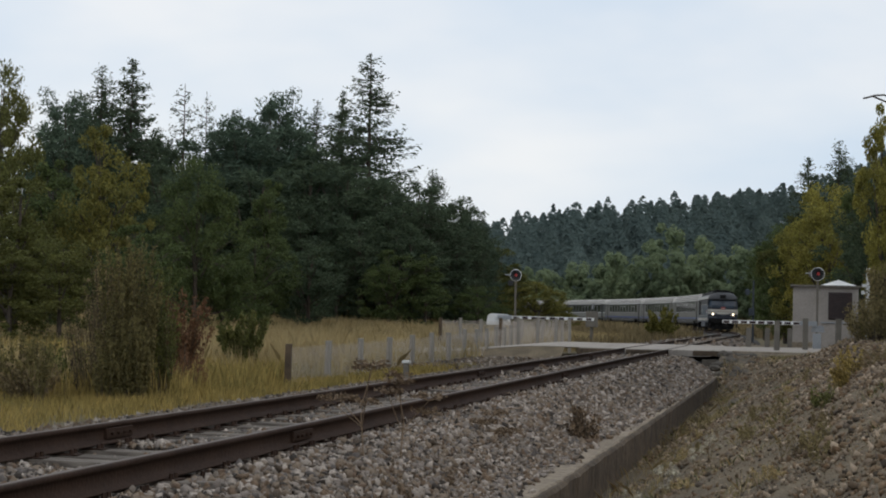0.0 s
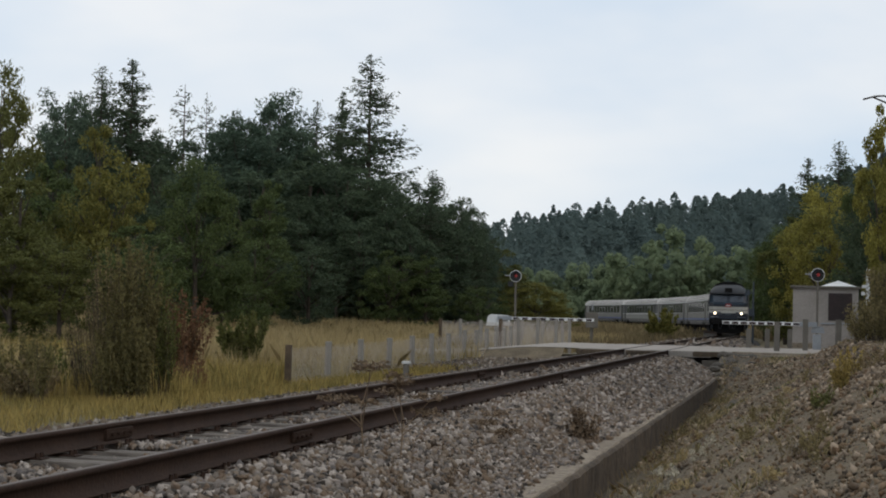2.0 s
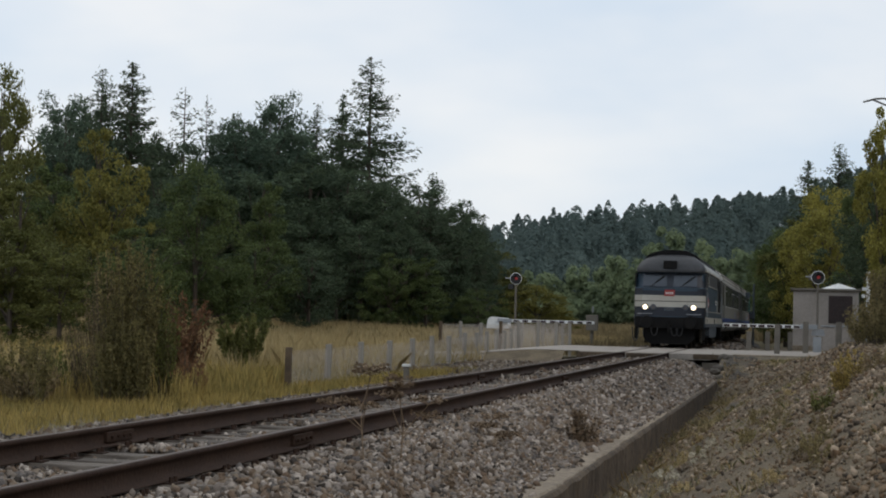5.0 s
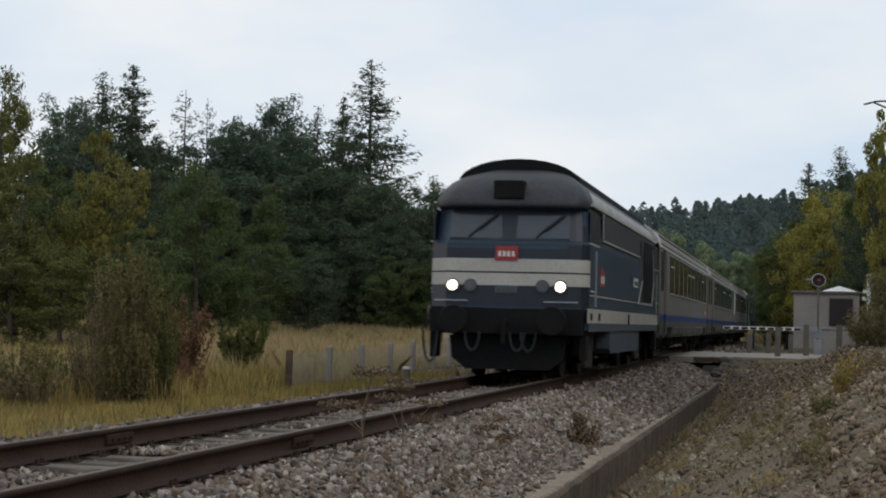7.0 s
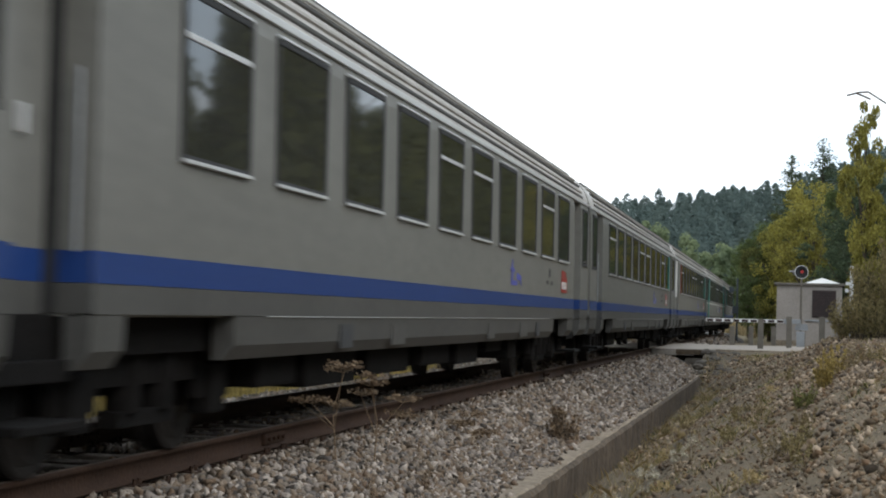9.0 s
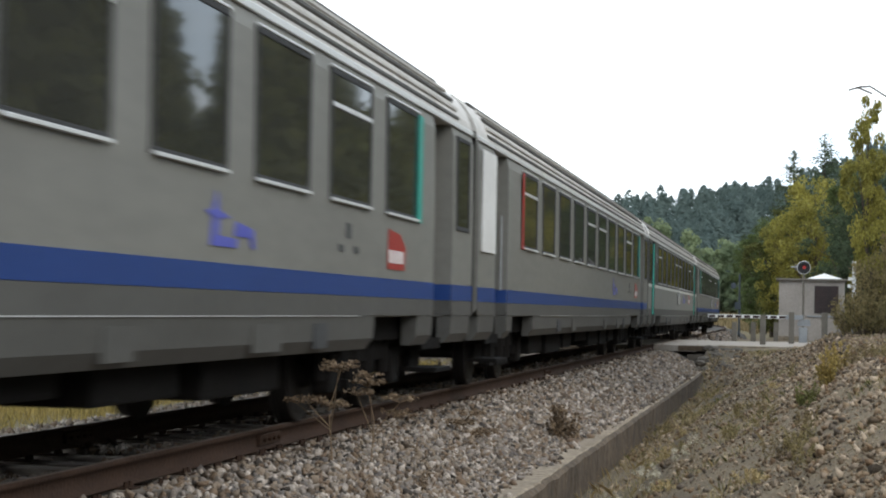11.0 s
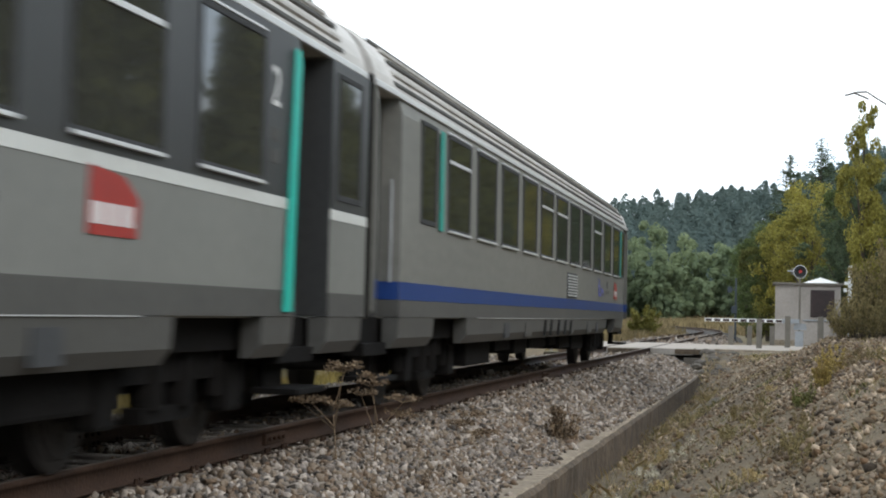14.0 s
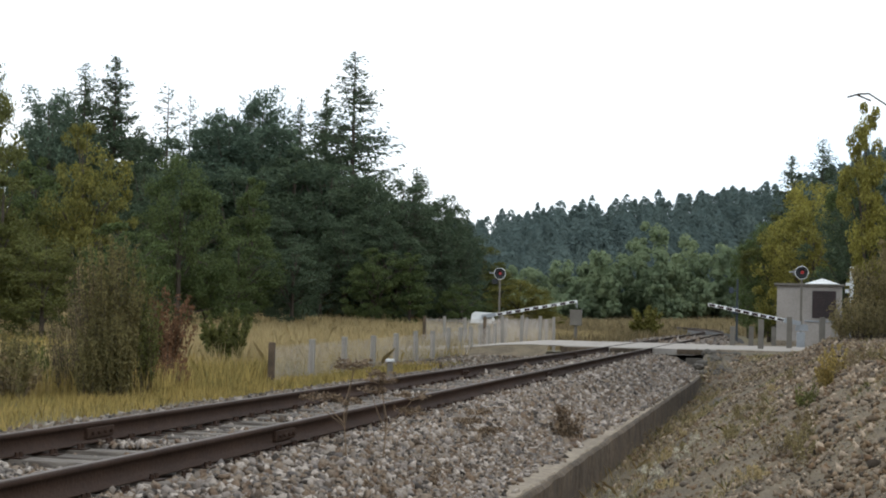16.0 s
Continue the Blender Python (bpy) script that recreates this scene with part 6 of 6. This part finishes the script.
    rounds("valley_trees", "lighter green, haze-paled broadleaf trees at the foot of the hill", M["valley"], spots, 44, 75, 0.22, 0.48)
    # unseen wood on the rise behind the camera's bank, for reflections and side light
    spots = [(6.5 + 0.065 * max(y, 0) + rng.uniform(0, 7), y, rng.uniform(11, 16) if y > 24 else rng.uniform(3, 5), rng.uniform(0.18, 0.25)) for y in np.linspace(-60, 190, 120)]
    cones("bank_woods", "unseen autumn wood on the rise beside the line", M["olive"], spots, 520, 0.3, 0.65)


build_woods()


def build_grass():
    rng = np.random.default_rng(61)

    def blades(name, label, x, y, h, w, material, lean=0.22):
        n = len(x)
        z = ground_z(x, y) - 0.03
        a = rng.uniform(0, math.tau, n)
        d = np.stack([np.cos(a), np.sin(a), np.zeros(n)], -1)
        base = np.stack([x, y, z], -1)
        tilt = rng.normal(size=(n, 3)) * np.array([lean, lean, 0]) * h[:, None]
        mid = base + np.array([0, 0, 0.6]) * h[:, None] + tilt * 0.35
        tip = base + np.array([0, 0, 1.0]) * h[:, None] + tilt
        V = np.stack([base - d * w[:, None], base + d * w[:, None], mid + d * w[:, None] * 0.7, tip, mid - d * w[:, None] * 0.7], 1).reshape(-1, 3)
        i = np.arange(n)[:, None] * 5
        me = np_mesh(name, V, i + np.array([[0, 1, 2, 3, 4]]))
        tagged(link(name, me, material), label, "grass", kind="stuff")

    def spread(n, x0, x1, y0, y1, p=1.0):
        y = y0 + (y1 - y0) * rng.uniform(0, 1, n) ** p
        return rng.uniform(x0, x1, n) * (0.35 + 0.65 * y / y1) + (1 - (0.35 + 0.65 * y / y1)) * x1, y

    x, y = spread(150000, -46, -10.2, 27, 108, 1.15)
    k = np.array([noise.noise((a * 0.16, b * 0.1, 2)) for a, b in zip(x, y)])
    road = (y < 58) | (y > 75) | (x < -15)
    keep = road & (k + rng.uniform(-0.3, 0.3, len(x)) + 0.012 * (y - 50) > 0.0)
    blades("dry_grass", "tall straw-coloured dry grass in the meadow", x[keep], y[keep], rng.uniform(0.35, 0.9, keep.sum()), 0.003 + 0.00014 * y[keep], M["straw"])
    keep = road & ~keep
    blades("green_grass", "yellow-green meadow grass", x[keep], y[keep], rng.uniform(0.18, 0.62, keep.sum()), 0.0035 + 0.00013 * y[keep], M["greengrass"])
    x, y = rng.uniform(-12.5, -8.4, 36000), rng.uniform(16, 48, 36000)
    keep = x < -8.45 - 0.25 * rng.random(len(x)) - 0.4 * np.sin(y * 1.3)
    x, y = x[keep], y[keep]
    blades("verge_grass", "yellowing short grass along the ballast edge", x, y, rng.uniform(0.06, 0.26, len(x)), 0.0025 + 0.0001 * y, M["greengrass"])
    x, y = rng.uniform(-2.3, 3.2, 60000), 10 + 46 * rng.uniform(0, 1, 60000) ** 1.2
    k = np.array([noise.noise((a * 0.9, b * 0.4, 17)) for a, b in zip(x, y)])
    keep = (k > 0.2) | ((x < -1.6) & (rng.random(len(x)) < 0.35))
    dry = keep & (rng.random(len(x)) < 0.5)
    keep &= ~dry
    blades("bank_straw", "dry straw-coloured grass on the stony bank", x[dry], y[dry], rng.uniform(0.03, 0.15, dry.sum()), 0.0016 + 0.00006 * y[dry], M["straw"], 0.6)
    blades("bank_grass", "sparse dull weeds and grass on the stony bank", x[keep], y[keep], rng.uniform(0.03, 0.13, keep.sum()), 0.002 + 0.00007 * y[keep], M["olive"], 0.6)
    x, y = rng.uniform(-2.1, -1.5, 2600), 10 + 44 * rng.uniform(0, 1, 2600) ** 1.2
    blades("ditch_weeds", "dry brown weeds standing in the ditch", x, y, rng.uniform(0.05, 0.26, 2600), 0.0012 + 0.00004 * y, M["straw"], 0.5)
    x, y = rng.uniform(-26, -2, 26000), rng.uniform(76, 190, 26000)
    u = x + 5.04 + np.clip(y - 130, 0, 300) ** 2 / 890
    keep = (u < np.where(y > 128, -1.9, -3.6)) | ((u > 3.2) & (y > 82))
    blades("lineside_brush", "brown dry brush beside the curving line", x[keep], y[keep], rng.uniform(0.3, 0.8, keep.sum()), 0.01 + 0.0003 * y[keep], M["brown"])
    x, y = rng.uniform(-75, 6, 30000), rng.uniform(150, 325, 30000)
    u = x + 5.04 + np.clip(y - 130, 0, 300) ** 2 / 890
    keep = (u < -1.9) | (u > 4)
    blades("lineside_reeds", "brown dry brush beside the curving line", x[keep], y[keep], rng.uniform(0.5, 1.3, keep.sum()), 0.03 + 0.0002 * y[keep], M["brown"])


build_grass()


def bush(name, label, x, y, w, h, seed, leaf, n=5200, size=0.06, stems=26, upright=0.3, sink=0.0, slope=0.7, root=0.15):
    rng = np.random.default_rng(seed)
    z = float(ground_z(x, y)) - sink
    t = thing(name, label, "bush", pose(x, y, z))
    bm = bmesh.new()
    tips = []
    for k in range(stems):
        a, r = rng.uniform(0, math.tau), 0.58 * w * rng.uniform(0, 1) ** 0.6
        tip = np.array([r * math.cos(a), r * math.sin(a), h * (0.35 + 0.65 * rng.uniform(0, 1) ** 0.8) * (1 - slope * (r / w) ** 2)])
        tube(bm, (tip[0] * root, tip[1] * root, -0.1), tuple(tip), 0.008 * min(1.0, w), 0.003 * min(1.0, w), 5)
        tips.append(tip)
    part("branchwork", bm, M["bark"], t)["kind"] = "stuff"
    tips = np.array(tips)
    pick = rng.integers(0, len(tips), n)
    q = rng.uniform(0.15, 1.08, (n, 1)) ** 0.7
    P = tips[pick] * np.hstack([root + (1 - root) * q, root + (1 - root) * q, q]) + rng.normal(size=(n, 3)) * np.array([0.10, 0.10, 0.08]) * w * 0.55 * (1.25 - 0.75 * np.minimum(q, 1))
    P[:, 2] = np.maximum(P[:, 2], 0.03)
    V, F = loose_leaves(P, size, rng, -upright, 0.42)
    link("foliage", np_mesh("foliage", V, F), M[leaf], t)["kind"] = "stuff"
    return t


bush("broom_bush", "large olive-brown broom bush beside the track", -10.8, 27.6, 0.95, 2.6, 71, "scrub", 14000, 0.03, 60, 1.1, slope=0.1, root=0.3)
bush("broom_bush", "brown leafless side of the broom thicket", -11.15, 27.9, 0.85, 2.3, 69, "brown", 4200, 0.026, 64, 1.3, slope=0.0, root=0.45)
bush("broom_bush", "olive side of the broom thicket", -10.45, 28.2, 0.6, 2.2, 70, "olive", 3600, 0.03, 40, 1.1, slope=0.1, root=0.4)
bush("broom_bush", "wispy brown broom bush spreading into the tall grass", -11.7, 28.6, 1.1, 1.6, 68, "brown", 2600, 0.028, 46, 1.2, slope=0.1, root=0.5)
bush("broom_bush", "dark green lower part of the broom thicket", -10.45, 27.0, 0.55, 1.35, 72, "scrub", 8000, 0.032, 50, 1.0, slope=0.2, root=0.6)
bush("broom_bush", "dark green foot of the broom thicket", -10.8, 26.9, 0.5, 1.0, 67, "scrub", 5000, 0.03, 40, 1.0, slope=0.2, root=0.6)
bush("hawthorn_bush", "reddish brown hawthorn shrub in the meadow", -12.9, 36.0, 1.2, 2.0, 73, "russet", 6000, 0.04, 40, 0.5)
bush("young_tree", "small yellow-green shrub in the meadow", -13.4, 42.0, 1.1, 1.6, 74, "olive", 6000, 0.055, 30)
bush("sapling", "thin dry sapling in the tall grass", -11.6, 26.0, 0.5, 1.25, 75, "scrub", 700, 0.035, 12)
bush("weed_clump", "dark olive weeds at the meadow edge", -12.6, 27.4, 1.1, 1.1, 65, "scrub", 2600, 0.04, 34, 0.8, root=0.5)
bush("weed_clump", "dark olive weeds at the meadow edge", -12.9, 30.4, 1.2, 1.0, 64, "olive", 2200, 0.04, 34, 0.8, root=0.5)
bush("weed_clump", "russet-tipped weeds in the tall grass", -11.2, 31.5, 1.0, 0.9, 63, "russet", 1200, 0.03, 34, 1.0, root=0.6)
bush("weed_clump", "dry weed clump at the meadow edge", -12.2, 27.0, 1.0, 0.8, 76, "brown", 1400, 0.04, 30)
bush("bramble_bush", "brown-olive bramble thicket on top of the bank", 2.45, 44.0, 1.5, 2.1, 77, "bramble", 11000, 0.04, 110, 0.9, slope=0.6, root=0.6)
bush("bramble_bush", "olive green bramble thicket at the foot of the bank top", 1.8, 42.5, 1.3, 1.1, 78, "bramble", 4200, 0.036, 60, 0.9, slope=0.8, root=0.5)
bush("bramble_bush", "russet bramble stems on top of the bank", 3.25, 46.0, 1.5, 3.0, 79, "brown", 11000, 0.05, 90, 0.8, slope=0.4, root=0.6)
bush("grass_tuft", "tall green tuft of weed on the stony bank", 0.52, 22.0, 0.22, 0.58, 80, "greengrass", 900, 0.024, 40, 1.2, root=0.3)
bush("grass_tuft", "yellow-green tuft of weed on the stony bank", 0.3, 20.2, 0.3, 0.3, 90, "olive", 500, 0.02, 30, 1.0, root=0.4)
bush("grass_tuft", "yellow-green tuft of weed on the stony bank", 0.75, 25.0, 0.35, 0.45, 91, "greengrass", 600, 0.024, 30, 1.0, root=0.4)
bush("dock_plant", "withered rust-brown dock plant on the ballast slope", -2.69, 22.6, 0.42, 0.46, 81, "umbel", 1100, 0.03, 22, sink=-0.25, root=0.4)
bush("line_bush", "yellow-brown shrub beside the curving line", -9.6, 128.0, 2.2, 2.4, 82, "yellow", 3000, 0.13, 30)
rngb = random.Random(12)
for k in range(34):
    bush("weed_clump", "dry straggling weeds on the stony bank", rngb.uniform(-2.1, 1.2), rngb.uniform(12, 36), rngb.uniform(0.18, 0.42), rngb.uniform(0.12, 0.34), 100 + k, rngb.choice(["brown", "bramble", "straw", "brown"]), 300, 0.015, 9, root=0.5)
for k in range(8):
    bush("weed_clump", "brown weeds growing in the ballast shoulder", -3.0 + rngb.uniform(-0.5, 0.6), rngb.uniform(12, 19), 0.2, 0.3, 140 + k, "umbel", 260, 0.016, 14, sink=-0.3)


def umbel(x, y, z, h, seed, lean):
    rng = random.Random(seed)
    t = thing("dried_umbel", "dried brown umbel plant growing in the ballast", "plant", pose(x, y, z), "dried umbels")
    st = bmesh.new()
    P, heads = [], []
    top = Vector((lean, 0, h))
    tube(st, (0, 0, -0.1), top * 0.55, 0.006, 0.005, 6)
    for k in range(5):
        a = rng.uniform(0, math.tau)
        e = top + Vector((rng.uniform(-0.38, 0.34), 0.1 * math.sin(a), rng.uniform(-0.40, 0.02)))
        tube(st, top * rng.uniform(0.4, 0.6), e, 0.0045, 0.003, 5)
        for j in range(14):
            b = e + Vector((rng.uniform(-0.13, 0.13), rng.uniform(-0.10, 0.10), rng.uniform(0.02, 0.06)))
            tube(st, e, b, 0.002, 0.002, 4)
            heads.append(b)
    part("stalk_spray", st, M["umbel"], t)
    nrng = np.random.default_rng(seed)
    P = np.repeat(np.array([tuple(v) for v in heads]), 13, axis=0) + nrng.normal(size=(len(heads) * 13, 3)) * np.array([0.018, 0.018, 0.008])
    V, F = loose_leaves(P, 0.015, nrng, 0.5, 0.6)
    link("umbel_head", np_mesh("umbel_head", V, F), M["umbel"], t, "dry brown flower heads")["kind"] = "stuff"


umbel(-3.55, 14.6, -0.40, 1.0, 5, -0.10)
umbel(-3.40, 15.2, -0.40, 0.84, 6, 0.06)
umbel(-3.42, 19.2, -0.40, 0.45, 8, 0.05)
for k, (x, y) in enumerate(((-1.25, 17.6), (-1.32, 18.6), (-1.05, 19.4), (-1.5, 16.6), (-0.95, 20.6))):
    t = thing("seed_head_weed", "pale tufted seed heads on a low weed", "plant", pose(x, y, float(ground_z(x, y))), "seed head weeds")
    nr = np.random.default_rng(200 + k)
    st = bmesh.new()
    P = []
    for j in range(7):
        e = (nr.uniform(-0.12, 0.12), nr.uniform(-0.1, 0.1), nr.uniform(0.14, 0.3))
        tube(st, (0, 0, -0.03), e, 0.003, 0.002, 4)
        P.append(np.array(e) + nr.normal(size=(40, 3)) * 0.014)
    part("stalk_spray", st, M["brown"], t)["kind"] = "stuff"
    V, F = loose_leaves(np.concatenate(P), 0.012, nr)
    link("seed_fluff", np_mesh("seed_fluff", V, F), M["flower"], t)["kind"] = "stuff"
tw = thing("overhanging_twig", "bare twig tip hanging over the bank", "twig", pose(1.5, 40.0, 0))
bm = bmesh.new()
for a, b in (((-0.16, 0, 5.98), (0.1, 0, 6.05)), ((0.1, 0, 6.05), (0.3, 0, 6.06)), ((0.05, 0, 6.03), (0.35, 0, 5.9)), ((0.3, 0, 6.06), (2.4, 2, 5.0)), ((2.4, 2, 5.0), (3.0, 3, 0.0))):
    tube(bm, a, b, 0.02, 0.02, 6)
part("stem", bm, M["bark"], tw)


# ---- what moves ----
# seconds, way of the locomotive's front along the track
FRONT = [(0.0, 172.6), (7.0, 30.8), (7.5, 20.7), (8.0, 10.3), (8.5, 0.4), (11.0, -50.0), (11.5, -59.85), (12.0, -70.15), (12.5, -80.05), (13.0, -90.3), (13.5, -100.3), (14.0, -110.6), (14.5, -120.75), (15.0, -130.75), (15.5, -140.7), (16.0, -150.7)]


def front_at(t):
    return float(np.interp(t, [a for a, _ in FRONT], [b for _, b in FRONT]))


def vehicle_pose(s, half):
    ax, ay, _ = track(s - half)
    bx, by, _ = track(s + half)
    return pose((ax + bx) / 2, (ay + by) / 2, 0, 0, 0, math.degrees(math.atan2(-(bx - ax), by - ay)))


def motions():
    times = [k * 0.5 for k in range(33)]
    for ob, mid, half in TRAIN:
        walk(ob, [(t, vehicle_pose(front_at(t) + mid, half)) for t in times])
    steps = [k / 30 for k in range(481)]
    for ws, y, r in SPINS:
        walk(ws, [(t, pose(0, y, r, math.degrees((front_at(t) - front_at(0)) / r) , 0, 0)) for t in steps])
    for boom, sign in ((BOOM_L, 1), (BOOM_R, -1)):
        b = boom.matrix_basis.copy()
        walk(boom, [(0.0, b), (15.45, b), (15.7, b @ pose(0, 0, 0, 0, -3.5 * sign, 0)), (16.0, b @ pose(0, 0, 0, 0, -10.5 * sign, 0))])


motions()
